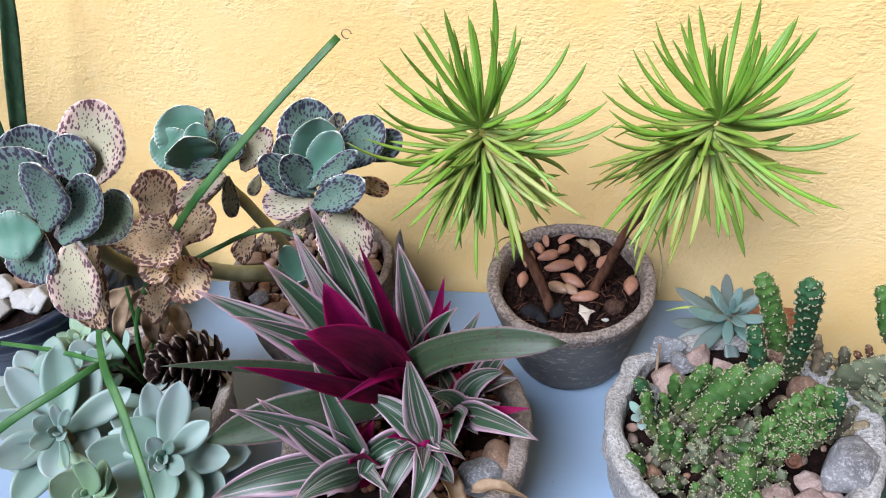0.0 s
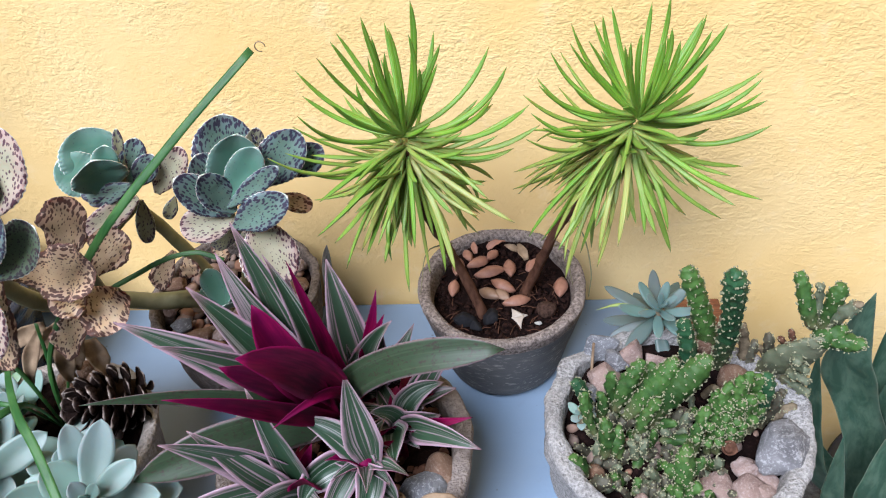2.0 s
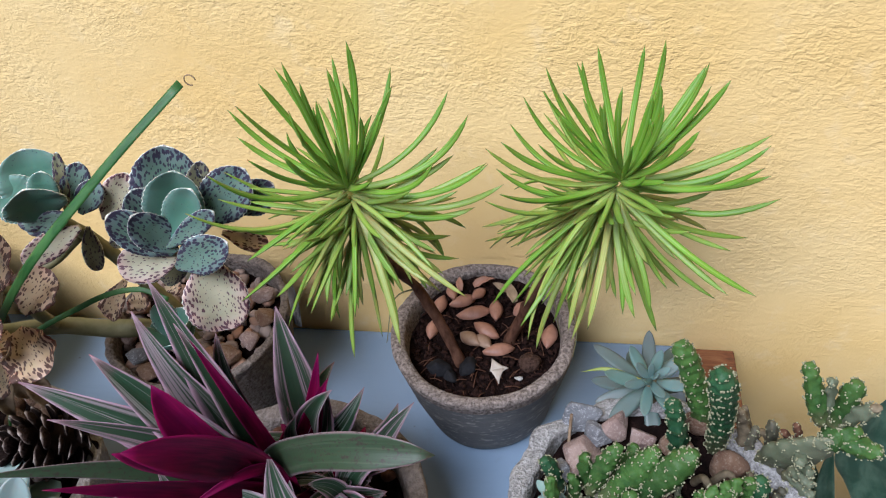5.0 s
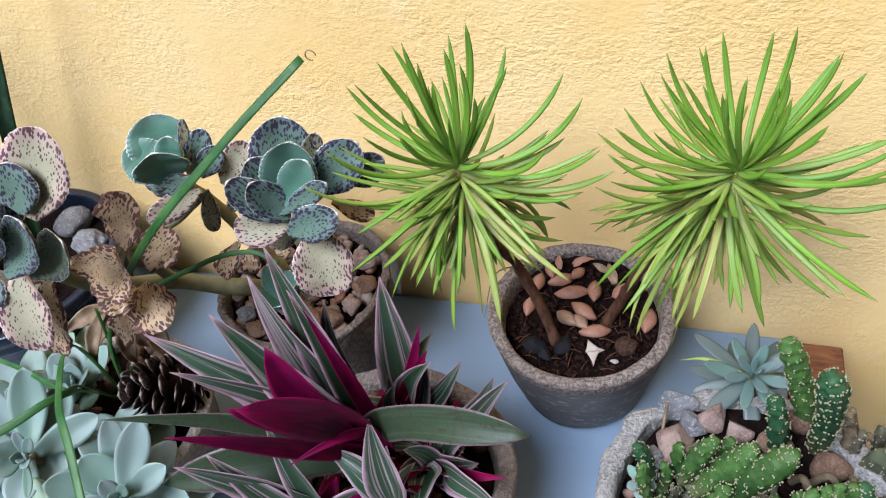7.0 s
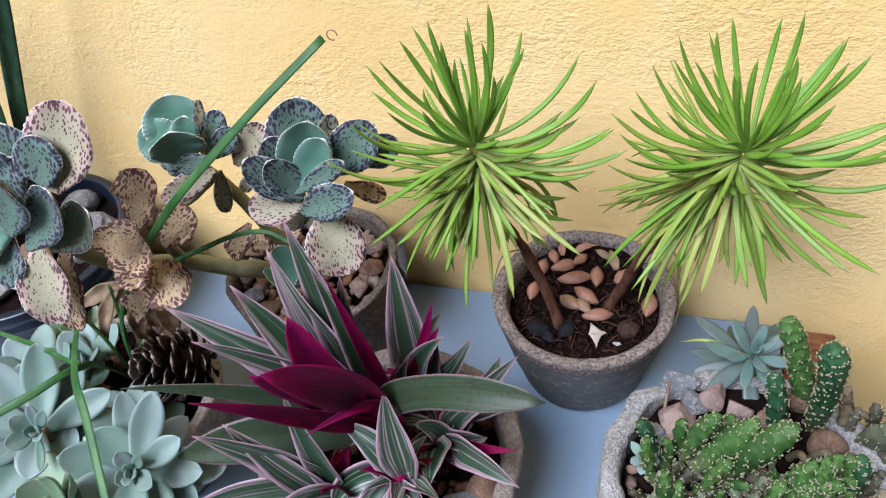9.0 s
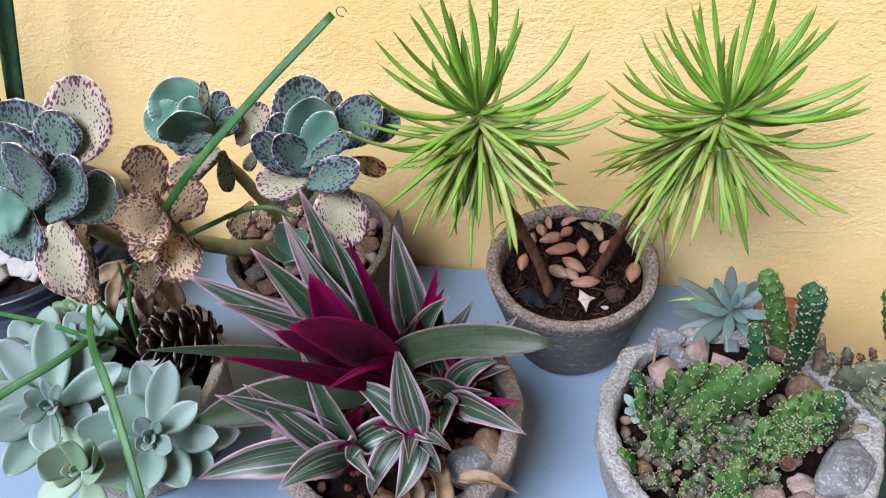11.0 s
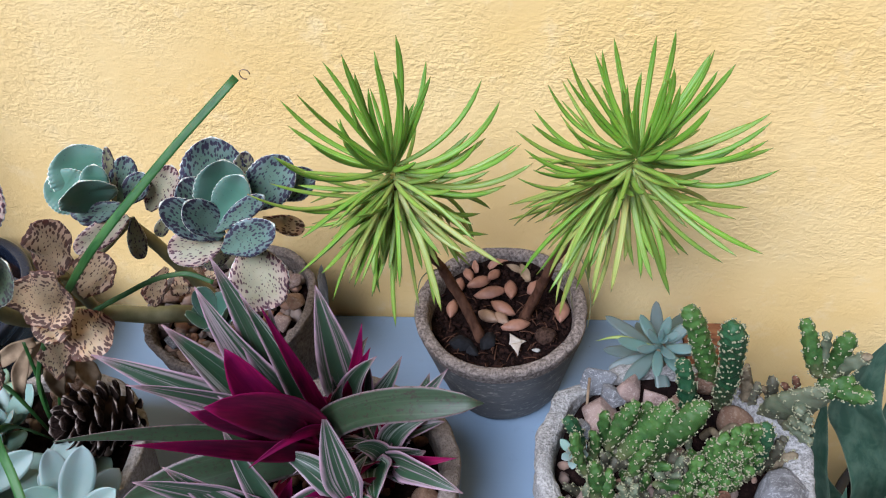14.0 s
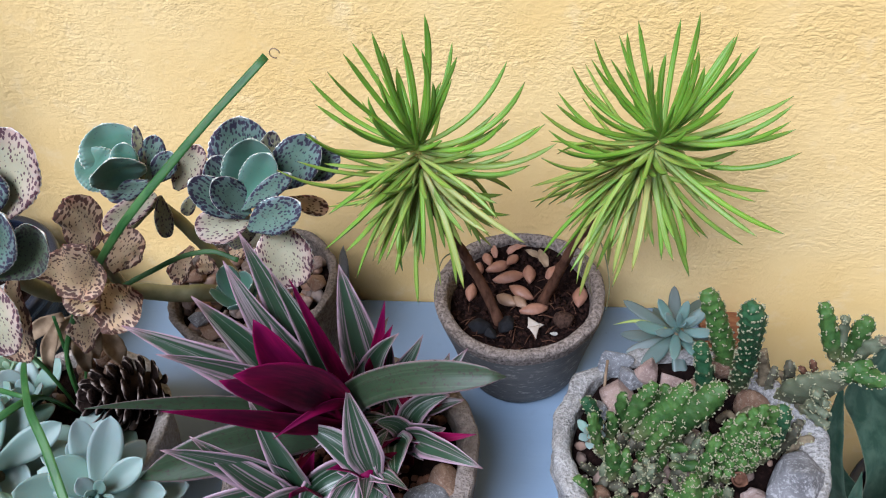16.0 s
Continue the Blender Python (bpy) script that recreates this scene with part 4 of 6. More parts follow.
TIPS_B += ((0.313, -0.133, 0.218), (0.331, -0.158, 0.236), (0.330, -0.183, 0.266), (0.339, -0.200, 0.285), (0.338, -0.141, 0.259), (0.359, -0.138, 0.297), (0.346, -0.155, 0.326), (0.340, -0.161, 0.335), (0.348, -0.135, 0.331), (0.350, -0.124, 0.330), (0.335, -0.127, 0.310), (0.307, -0.152, 0.353), (0.325, -0.119, 0.362), (0.315, -0.123, 0.360), (0.318, -0.095, 0.357), (0.316, -0.093, 0.355), (0.288, -0.157, 0.371), (0.290, -0.127, 0.365), (0.285, -0.127, 0.358), (0.268, -0.136, 0.368), (0.259, -0.155, 0.372), (0.258, -0.143, 0.364), (0.284, -0.148, 0.356), (0.254, -0.118, 0.331))


def pencil_leaf_at(base, tip, up, bow, hook, rng, material, width=1.0):
    points = bowed(base, tip, up, bow, 13, hook)
    d = unit(tip - base)
    side = np.cross(d, V(0.1, -0.6, 0.8)) * rng.uniform(-0.06, 0.06) * np.linalg.norm(tip - base)
    points = points + side * (np.linspace(0, 1, 14)[:, None] * (1 - np.linspace(0, 1, 14)[:, None]) * 4)
    m = blade(Mesh(), points, unit(V(0, -0.35, 1) + 0.4 * np.cross(d, V(0, 0, 1))), 0.0042 * width * rng.uniform(0.82, 1.12), "strap", 0.34, 0.0026, 6, twist=rng.uniform(-0.4, 0.4))
    part("leaf", m, material, pencil)


def spiky_head(trunk, tips, fill, seed, droop, sweep):
    """Long leaves from the crown to their tips, then shorter ones between and behind them, the lowest yellowing."""
    rng = random.Random(seed)
    crown = V(*trunk[-1])
    stalk = unit(V(*trunk[-1]) - V(*trunk[-2]))
    for x, y, z in tips:
        tip = V(x, y, z)
        d = unit(tip - crown)
        base = crown - stalk * (0.002 + 0.014 * max(0.0, 0.5 - d[2])) + d * 0.002
        if d[2] > -0.25:
            bow, hook = -0.045 - 0.12 * (1 - abs(d[2])), rng.uniform(-0.06, 0.02)
        elif d[0] > 0.35:
            bow, hook = -0.075, rng.uniform(-0.08, 0.0)
        else:
            bow, hook = rng.uniform(0.03, 0.10), rng.uniform(-0.12, 0.06)
        mat = FRESH if d[2] > 0.30 or rng.random() < 0.35 else MID
        if d[2] < -0.55 and rng.random() < 0.25:
            mat = OLD
        pencil_leaf_at(base, tip, (0, 0, 1), bow, hook, rng, mat)
    for i in range(fill):
        t = i * 2.39996 + rng.uniform(-0.3, 0.3)
        el = radians(rng.uniform(-62, 26) if i > fill // 8 else rng.uniform(30, 78))
        d = V(math.cos(t) * math.cos(el), math.sin(t) * math.cos(el), math.sin(el))
        size = rng.uniform(0.058, 0.086) if el < 0.5 else rng.uniform(0.045, 0.068)
        if d[1] < -0.2:
            size *= 0.72
        base = crown - stalk * (0.004 + rng.uniform(0.008, 0.034) * (el < 0.5))
        tip = base + d * size + V(0, 0, -0.012 * (el < 0))
        mat = FRESH if el > 0.5 else (OLD if el < -0.2 and rng.random() < 0.6 else MID)
        pencil_leaf_at(base, tip, (0, 0, 1), rng.uniform(-0.10, 0.04) if el > -0.4 else rng.uniform(-0.03, 0.11), rng.uniform(-0.10, 0.06), rng, mat, 0.9)
    for i in range(droop):
        t, el = rng.uniform(2.2, sweep), radians(rng.uniform(-74, -12))
        base = crown - stalk * rng.uniform(0.012, 0.052)
        tip = base + V(math.cos(t) * math.cos(el), math.sin(t) * math.cos(el), math.sin(el)) * rng.uniform(0.050, 0.098)
        pencil_leaf_at(base, tip, (0, 0, 1), rng.uniform(0.0, 0.12), rng.uniform(-0.10, 0.08), rng, OLD if rng.random() < 0.55 else MID, 0.85)


spiky_head(TRUNKS[0], TIPS_A, 84, 11, 28, 6.0)
spiky_head(TRUNKS[1], TIPS_B, 84, 12, 26, 4.5)


def hair(thing_, points, radius, material, name, label=""):
    part(name, tube(Mesh(), spline(points, 6), lambda s: radius * (1 - 0.6 * s), 6), material, thing_, label)


for pts in ([(0.215, -0.062, 0.125), (0.232, -0.070, 0.135), (0.240, -0.082, 0.100)], [(0.135, -0.078, 0.150), (0.115, -0.100, 0.160), (0.108, -0.120, 0.130)], [(0.232, -0.060, 0.160), (0.245, -0.085, 0.165), (0.252, -0.105, 0.140), (0.250, -0.115, 0.118)]):
    hair(pencil, pts, 0.0008, STEM, "side_shoot", "thin yellowish hanging shoot")


# ---------------- kalanchoe over the gravel tub ----------------
kal = thing("kalanchoe", "sprawling kalanchoe with purple-spotted scalloped leaves and thick stems", "succulent")
KM = (K_YOUNG, K_BLUE, K_PINK, K_DARK, K_TAN, K_OLIVE)


def stem(owner, points, r0, r1, material=STEM, name="stem", label=""):
    part(name, tube(Mesh(), spline(points, 8), lambda s: r0 + (r1 - r0) * s, 12, 0.12), material, owner, label)


stem(kal, [(-0.060, -0.085, 0.085), (-0.045, -0.095, 0.140), (-0.020, -0.112, 0.200), (-0.010, -0.126, 0.252)], 0.0075, 0.0055)
stem(kal, [(-0.070, -0.088, 0.088), (-0.088, -0.094, 0.150), (-0.112, -0.097, 0.205), (-0.135, -0.102, 0.240)], 0.0065, 0.0045)
stem(kal, [(-0.066, -0.100, 0.088), (-0.090, -0.108, 0.118), (-0.127, -0.116, 0.126), (-0.160, -0.132, 0.146), (-0.178, -0.168, 0.178), (-0.174, -0.200, 0.225), (-0.162, -0.226, 0.285)], 0.0085, 0.006)
stem(kal, [(-0.160, -0.132, 0.146), (-0.148, -0.150, 0.185), (-0.140, -0.165, 0.225)], 0.005, 0.004)
stem(kal, [(-0.125, -0.099, 0.215), (-0.140, -0.115, 0.205), (-0.155, -0.125, 0.200)], 0.004, 0.003)


def scalloped(rows, axis, fold=0.16):
    """Leaves: base, tip, width, bow, material index."""
    axis = unit(V(*axis))
    for i, (bx, by, bz, x, y, z, w, bow, k) in enumerate(rows):
        base, tip = V(bx, by, bz), V(x, y, z)
        up = unit(axis + 0.05 * V(math.sin(i * 2.1), 0, math.cos(i * 3.3)))
        wavy = 0.16 if k == 4 else 0.035
        m = blade(Mesh(), bowed(base, tip, up, -bow, 64), up, w, "obovate" if k == 4 else "round", fold if k != 4 else 0.30, 0.0060 if k in (0, 1) else (0.0042 if k != 4 else 0.002), 10, 13, wavy)
        part("leaf", m, KM[k], kal)


scalloped((
    (-0.031, -0.118, 0.240, -0.022, -0.100, 0.303, 0.049, 0.08, 1), (-0.025, -0.130, 0.241, -0.007, -0.122, 0.299, 0.040, 0.1, 0),
    (-0.026, -0.134, 0.246, 0.011, -0.138, 0.297, 0.027, 0.1, 0), (-0.024, -0.137, 0.245, 0.025, -0.146, 0.286, 0.015, 0.1, 1),
    (-0.026, -0.130, 0.238, -0.041, -0.125, 0.285, 0.034, 0.1, 1), (-0.026, -0.132, 0.234, -0.056, -0.140, 0.275, 0.028, 0.06, 1),
    (-0.022, -0.135, 0.239, -0.034, -0.145, 0.280, 0.026, 0.08, 1), (-0.024, -0.136, 0.225, 0.026, -0.146, 0.260, 0.028, 0.02, 1),
    (-0.025, -0.130, 0.229, -0.063, -0.146, 0.232, 0.029, -0.03, 2),
), (0.35, -0.75, 0.60), 0.3)
scalloped((
    (-0.003, -0.118, 0.250, 0.034, -0.108, 0.290, 0.035, 0.06, 1), (0.016, -0.106, 0.250, 0.045, -0.098, 0.270, 0.025, 0.04, 1),
    (-0.002, -0.105, 0.229, 0.027, -0.100, 0.213, 0.016, -0.02, 4), (-0.008, -0.125, 0.223, -0.003, -0.146, 0.169, 0.046, -0.03, 2),
    (-0.018, -0.112, 0.237, 0.000, -0.100, 0.290, 0.020, 0.04, 5), (-0.021, -0.120, 0.224, -0.056, -0.120, 0.190, 0.018, -0.03, 5),
), (0.35, -0.75, 0.60), 0.3)
scalloped((
    (-0.134, -0.105, 0.243, -0.144, -0.085, 0.287, 0.050, 0.1, 0), (-0.130, -0.112, 0.246, -0.162, -0.105, 0.271, 0.036, 0.1, 0),
    (-0.126, -0.112, 0.254, -0.118, -0.106, 0.284, 0.021, 0.08, 0),
    (-0.127, -0.116, 0.248, -0.120, -0.126, 0.284, 0.042, 0.08, 0), (-0.105, -0.115, 0.253, -0.139, -0.125, 0.244, 0.016, 0.02, 1),
    (-0.121, -0.118, 0.250, -0.143, -0.124, 0.252, 0.016, 0.06, 1), (-0.118, -0.105, 0.243, -0.115, -0.088, 0.287, 0.010, 0.04, 5),
    (-0.116, -0.102, 0.243, -0.104, -0.085, 0.276, 0.022, 0.06, 1),
), (0.50, -0.75, 0.60), 0.3)
scalloped((
    (-0.111, -0.100, 0.240, -0.094, -0.088, 0.262, 0.020, 0.05, 1), (-0.101, -0.092, 0.227, -0.072, -0.082, 0.264, 0.025, 0.04, 2),
    (-0.104, -0.115, 0.240, -0.143, -0.140, 0.226, 0.020, -0.03, 2), (-0.112, -0.100, 0.226, -0.117, -0.108, 0.187, 0.015, -0.04, 5),
    (-0.083, -0.100, 0.228, -0.094, -0.105, 0.210, 0.011, -0.04, 5),
), (0.50, -0.75, 0.60), 0.3)
scalloped((
    (-0.152, -0.212, 0.299, -0.126, -0.190, 0.356, 0.046, 0.05, 2), (-0.185, -0.220, 0.284, -0.178, -0.200, 0.344, 0.058, 0.08, 1),
    (-0.151, -0.215, 0.306, -0.150, -0.205, 0.340, 0.031, 0.05, 1), (-0.182, -0.230, 0.287, -0.197, -0.222, 0.338, 0.061, 0.08, 1),
    (-0.166, -0.245, 0.291, -0.128, -0.262, 0.357, 0.034, 0.1, 1), (-0.161, -0.243, 0.277, -0.104, -0.252, 0.340, 0.031, 0.08, 1),
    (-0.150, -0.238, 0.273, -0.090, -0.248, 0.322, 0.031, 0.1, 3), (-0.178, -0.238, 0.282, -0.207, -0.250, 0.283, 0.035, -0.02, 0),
    (-0.183, -0.235, 0.278, -0.194, -0.255, 0.248, 0.036, -0.04, 1),
), (0.30, -0.75, 0.65), 0.24)
scalloped((
    (-0.163, -0.235, 0.270, -0.166, -0.258, 0.215, 0.036, -0.05, 2), (-0.158, -0.222, 0.257, -0.181, -0.240, 0.184, 0.029, -0.06, 4),
    (-0.222, -0.220, 0.259, -0.230, -0.235, 0.255, 0.024, -0.04, 2),
), (0.30, -0.75, 0.65), 0.24)
scalloped((
    (-0.148, -0.168, 0.227, -0.123, -0.160, 0.276, 0.038, -0.06, 4), (-0.166, -0.198, 0.239, -0.081, -0.230, 0.268, 0.040, 0.06, 4),
    (-0.120, -0.200, 0.222, -0.131, -0.225, 0.224, 0.026, -0.04, 4), (-0.116, -0.185, 0.226, -0.093, -0.168, 0.251, 0.031, -0.03, 4),
    (-0.122, -0.192, 0.215, -0.094, -0.215, 0.200, 0.039, -0.05, 4), (-0.125, -0.195, 0.206, -0.162, -0.205, 0.159, 0.026, -0.06, 4),
), (0.15, -0.75, 0.65), 0.2)
scalloped((
    (-0.096, -0.110, 0.179, -0.116, -0.125, 0.150, 0.020, -0.05, 4), (-0.084, -0.118, 0.178, -0.079, -0.128, 0.165, 0.018, -0.05, 4),
    (-0.063, -0.112, 0.172, -0.052, -0.108, 0.181, 0.021, 0.04, 4), (-0.040, -0.112, 0.182, -0.033, -0.105, 0.198, 0.019, 0.04, 2),
), (0.15, -0.75, 0.65), 0.2)


for i, (bs, tp, w) in enumerate((((-0.170, -0.165, 0.150), (-0.200, -0.185, 0.128), 0.018), ((-0.185, -0.180, 0.165), (-0.222, -0.200, 0.150), 0.014), ((-0.180, -0.175, 0.150), (-0.205, -0.165, 0.125), 0.020), ((-0.168, -0.180, 0.158), (-0.176, -0.196, 0.112), 0.016), ((-0.176, -0.172, 0.160), (-0.214, -0.190, 0.118), 0.013), ((-0.160, -0.172, 0.140), (-0.150, -0.185, 0.108), 0.017), ((-0.182, -0.190, 0.170), (-0.196, -0.212, 0.128), 0.012), ((-0.172, -0.160, 0.140), (-0.186, -0.172, 0.100), 0.018))):
    m = blade(Mesh(), bowed(bs, tp, (0, -0.6, 1), 0.15, 14), V(0.2, -0.6, 1), w, "lance", 0.6, 0.0012, 8, ruffle=0.25, twist=0.9)
    part("withered_leaf", m, DRY, kal, "curled dry tan leaf")

seedling = thing("kalanchoe_seedling", "small green toothed kalanchoe sprout in the gravel", "succulent")
for i in range(7):
    a = i * 2.4 + 0.4
    b = V(-0.058, -0.135, 0.135)
    m = blade(Mesh(), bowed(b, b + V(0.019 * math.cos(a), 0.019 * math.sin(a), 0.014 + 0.003 * i), (0, 0, 1), -0.08, 16), V(0, 0, 1), 0.020, "obovate", 0.15, 0.003, 8, 7)
    part("leaf", m, K_YOUNG, seedling)


def marker():
    m = Mesh()
    blade(m, spline([(0.012, -0.070, 0.085), (0.020, -0.078, 0.130), (0.026, -0.084, 0.158)], 6), V(0, -0.6, 0.8), 0.010, "sword", 0.0, 0.0015, 4)
    return tagged(new("plant_marker", m.data("plant_marker", WHITE_STONE)), "weathered pale plastic plant marker stuck in gravel", "plant marker")


marker()

# ---------------- striped boat lily ----------------
lily = thing("boat_lily", "tricolor boat lily with green-pink striped leaves and magenta undersides", "plant")


def lily_fan(base, leaves, filler=0, axis=(0.10, -0.75, 0.65)):
    """Leaves: tip, width, bow, sort (0 striped, 1 magenta, 2 plain dull green side up); filler adds short ones round the base."""
    base, axis = V(*base), unit(V(*axis))
    for i, (x, y, z, w, bow, sort) in enumerate(leaves):
        tip = V(x, y, z)
        root = base + V(0.005 * math.cos(i * 2.4), 0.005 * math.sin(i * 2.4), -0.006)
        mats = ((BOAT, MAGENTA), (MAGENTA, MAGENTA), (BOAT_DULL, MAGENTA))[sort]
        form = "spoon" if sort == 1 and w > 0.022 else ("strap" if sort == 2 and x > 0.15 else ("sword" if sort == 2 and w > 0.02 else "lance"))
        s = np.linspace(0, 1, 19)[:, None]
        line = bowed(root, tip, (0, -0.35, 1), bow, 18, 0.05) + np.cross(unit(tip - root), axis) * 0.007 * math.sin(i * 1.7) * s * (1 - s) * 4
        m = blade(Mesh(), line, axis, w, form, 0.46 if sort != 2 else 0.22, 0.0016, 10, two=True, ruffle=0.06, twist=0.35 * math.sin(i * 2.3) if sort != 2 else 0.15)
        part("leaf", m, mats, lily, ("", "magenta leaf", "old dull olive leaf")[sort])
    rng = random.Random(int(base[0] * 1000))
    for i in range(filler):
        t, r = i * 2.4 + 0.7, rng.uniform(0.022, 0.042)
        tip = base + V(r * math.cos(t), r * math.sin(t), rng.uniform(-0.012, 0.014))
        tip[2] = max(tip[2], 0.094)
        m = blade(Mesh(), bowed(base + V(0, 0, -0.010), tip, (0, -0.1, 1), rng.uniform(0.05, 0.14), 14, 0.08), V(0, -0.1, 1), rng.uniform(0.011, 0.017), "lance", 0.45, 0.0014, 8, two=True, ruffle=0.08, twist=rng.uniform(-0.8, 0.8))
        part("leaf", m, (BOAT, MAGENTA) if i % 3 else (MAGENTA, MAGENTA), lily)
    if filler:
        stem_line = [(base[0], base[1], 0.070), tuple(base * 0.5 + V(base[0], base[1], 0.070) * 0.5), tuple(base)]
        part("stem", tube(Mesh(), spline(stem_line, 4), 0.006, 8), MAGENTA, lily)


lily_fan((0.056, -0.240, 0.135), (
    (-0.067, -0.254, 0.248, 0.033, 0.04, 0), (-0.028, -0.281, 0.255, 0.025, 0.04, 0), (-0.011, -0.252, 0.273, 0.033, 0.03, 0),
    (-0.004, -0.218, 0.270, 0.032, 0.02, 0), (0.006, -0.207, 0.285, 0.030, 0.01, 0), (0.034, -0.237, 0.282, 0.020, 0.01, 0),
    (0.032, -0.205, 0.237, 0.030, 0.02, 0), (0.035, -0.272, 0.274, 0.030, 0.03, 1),
    (0.035, -0.304, 0.272, 0.032, 0.06, 1), (0.018, -0.296, 0.254, 0.026, 0.03, 1), (-0.009, -0.319, 0.255, 0.016, 0.03, 1),
    (0.176, -0.279, 0.245, 0.024, 0.17, 2), (-0.073, -0.307, 0.234, 0.016, 0.03, 2), (-0.078, -0.302, 0.140, 0.034, 0.10, 2),
), 6)
lily_fan((0.068, -0.248, 0.140), (
    (0.056, -0.258, 0.294, 0.0125, -0.05, 1), (0.030, -0.292, 0.186, 0.0095, 0.30, 1),
), 0)
lily_fan((0.064, -0.205, 0.115), (
    (0.043, -0.148, 0.199, 0.033, -0.04, 0), (0.087, -0.195, 0.210, 0.014, 0.03, 1), (0.091, -0.200, 0.190, 0.018, 0.03, 1),
    (0.073, -0.145, 0.137, 0.017, 0.03, 0), (0.062, -0.209, 0.168, 0.010, 0.02, 0), (0.086, -0.196, 0.176, 0.019, 0.03, 0),
    (0.098, -0.214, 0.199, 0.022, 0.02, 0), (0.076, -0.226, 0.186, 0.014, 0.02, 0), (0.110, -0.190, 0.170, 0.018, 0.04, 0),
), 12)
lily_fan((0.100, -0.215, 0.110), (
    (0.143, -0.190, 0.156, 0.016, 0.05, 0), (0.125, -0.170, 0.125, 0.018, 0.05, 0), (0.116, -0.215, 0.107, 0.018, 0.06, 0),
), 10)
lily_fan((0.079, -0.280, 0.132), (
    (0.073, -0.261, 0.197, 0.027, 0.04, 0), (0.032, -0.300, 0.103, 0.026, 0.12, 0), (0.102, -0.300, 0.108, 0.020, 0.12, 0),
    (0.075, -0.325, 0.110, 0.022, 0.12, 0), (0.054, -0.320, 0.097, 0.018, 0.12, 0), (0.033, -0.262, 0.153, 0.022, 0.06, 0),
    (0.075, -0.262, 0.148, 0.016, 0.04, 0), (0.098, -0.270, 0.120, 0.020, 0.08, 0),
), 12)
lily_fan((0.030, -0.288, 0.108), (
    (0.014, -0.280, 0.208, 0.020, 0.06, 0), (-0.034, -0.313, 0.198, 0.030, 0.05, 0), (-0.022, -0.300, 0.193, 0.022, 0.05, 0),
    (-0.011, -0.290, 0.149, 0.022, 0.06, 0), (-0.073, -0.330, 0.109, 0.032, 0.08, 0), (0.001, -0.340, 0.134, 0.028, 0.08, 0),
    (0.016, -0.305, 0.126, 0.020, 0.06, 1), (0.018, -0.285, 0.131, 0.018, 0.05, 1), (0.040, -0.300, 0.139, 0.024, 0.06, 1),
    (0.042, -0.275, 0.141, 0.014, 0.04, 1),
), 6)
lily_fan((0.095, -0.239, 0.118), (
    (0.160, -0.279, 0.141, 0.022, 0.1, 0), (0.154, -0.255, 0.144, 0.011, 0.08, 1), (0.101, -0.285, 0.131, 0.024, 0.1, 0),
    (0.132, -0.220, 0.138, 0.020, 0.08, 0), (0.130, -0.240, 0.126, 0.024, 0.1, 0), (0.080, -0.245, 0.136, 0.018, 0.1, 0),
), 14)
for b, m, t, w in (((0.092, -0.285, 0.096), (0.104, -0.312, 0.104), (0.113, -0.345, 0.094), 0.017), ((0.114, -0.296, 0.096), (0.134, -0.298, 0.103), (0.158, -0.300, 0.094), 0.012), ((0.082, -0.300, 0.094), (0.086, -0.322, 0.100), (0.084, -0.350, 0.092), 0.014)):
    leaf = blade(Mesh(), spline([b, m, t], 10), V(0.3, -0.2, 1), w, "lance", 0.7, 0.0010, 8, ruffle=0.18, twist=0.9)
    tagged(new("dry_leaf", leaf.data("dry_leaf", DRY)), "curled dry tan leaf on the bowl's edge", "dead leaf", "dead leaves")


# ---------------- pale rosettes ----------------
def rosette(name, label, centre, count, size, width, material, axis=(0, -0.15, 1), seed=0, open_=78, group="", stem_to=None, inner=None, thick=0.0055, form="spoon", deep=0.016, spread=0.75):
    rng = random.Random(seed)
    root = thing(name, label, "succulent", group)
    c, ax = V(*centre), unit(V(*axis))
    e1 = unit(np.cross(ax, V(0.2, 1, 0)))
    e2 = np.cross(ax, e1)
    for i in range(count):
        q = (i + 0.5) / count
        t = i * 2.39996 + seed
        th = radians(12 + (open_ - 12) * q ** spread + rng.uniform(-6, 6))
        out = e1 * math.cos(t) + e2 * math.sin(t)
        d = ax * math.cos(th) + out * math.sin(th)
        s = size * (0.30 + 0.70 * min(1, q * 1.7)) * rng.uniform(0.88, 1.1)
        base = c - ax * deep * q
        m = blade(Mesh(), bowed(base, base + d * s, ax, rng.uniform(-0.10, 0.02), 20, -0.05), ax, width * (0.42 + 0.58 * min(1, q * 1.8)) * rng.uniform(0.9, 1.1), form, 0.16, thick * (0.5 + 0.5 * q), 8)
        part("leaf", m, inner if inner and q < 0.5 else material, root)
    low = stem_to or (centre[0], centre[1], 0.074)
    mid = (V(*low) + c) / 2 + V(0, 0, -0.006)
    part("stem", tube(Mesh(), spline([low, tuple(mid), tuple(c - ax * 0.006)], 5), 0.0045, 8), PALE_ROOT, root)
    return root


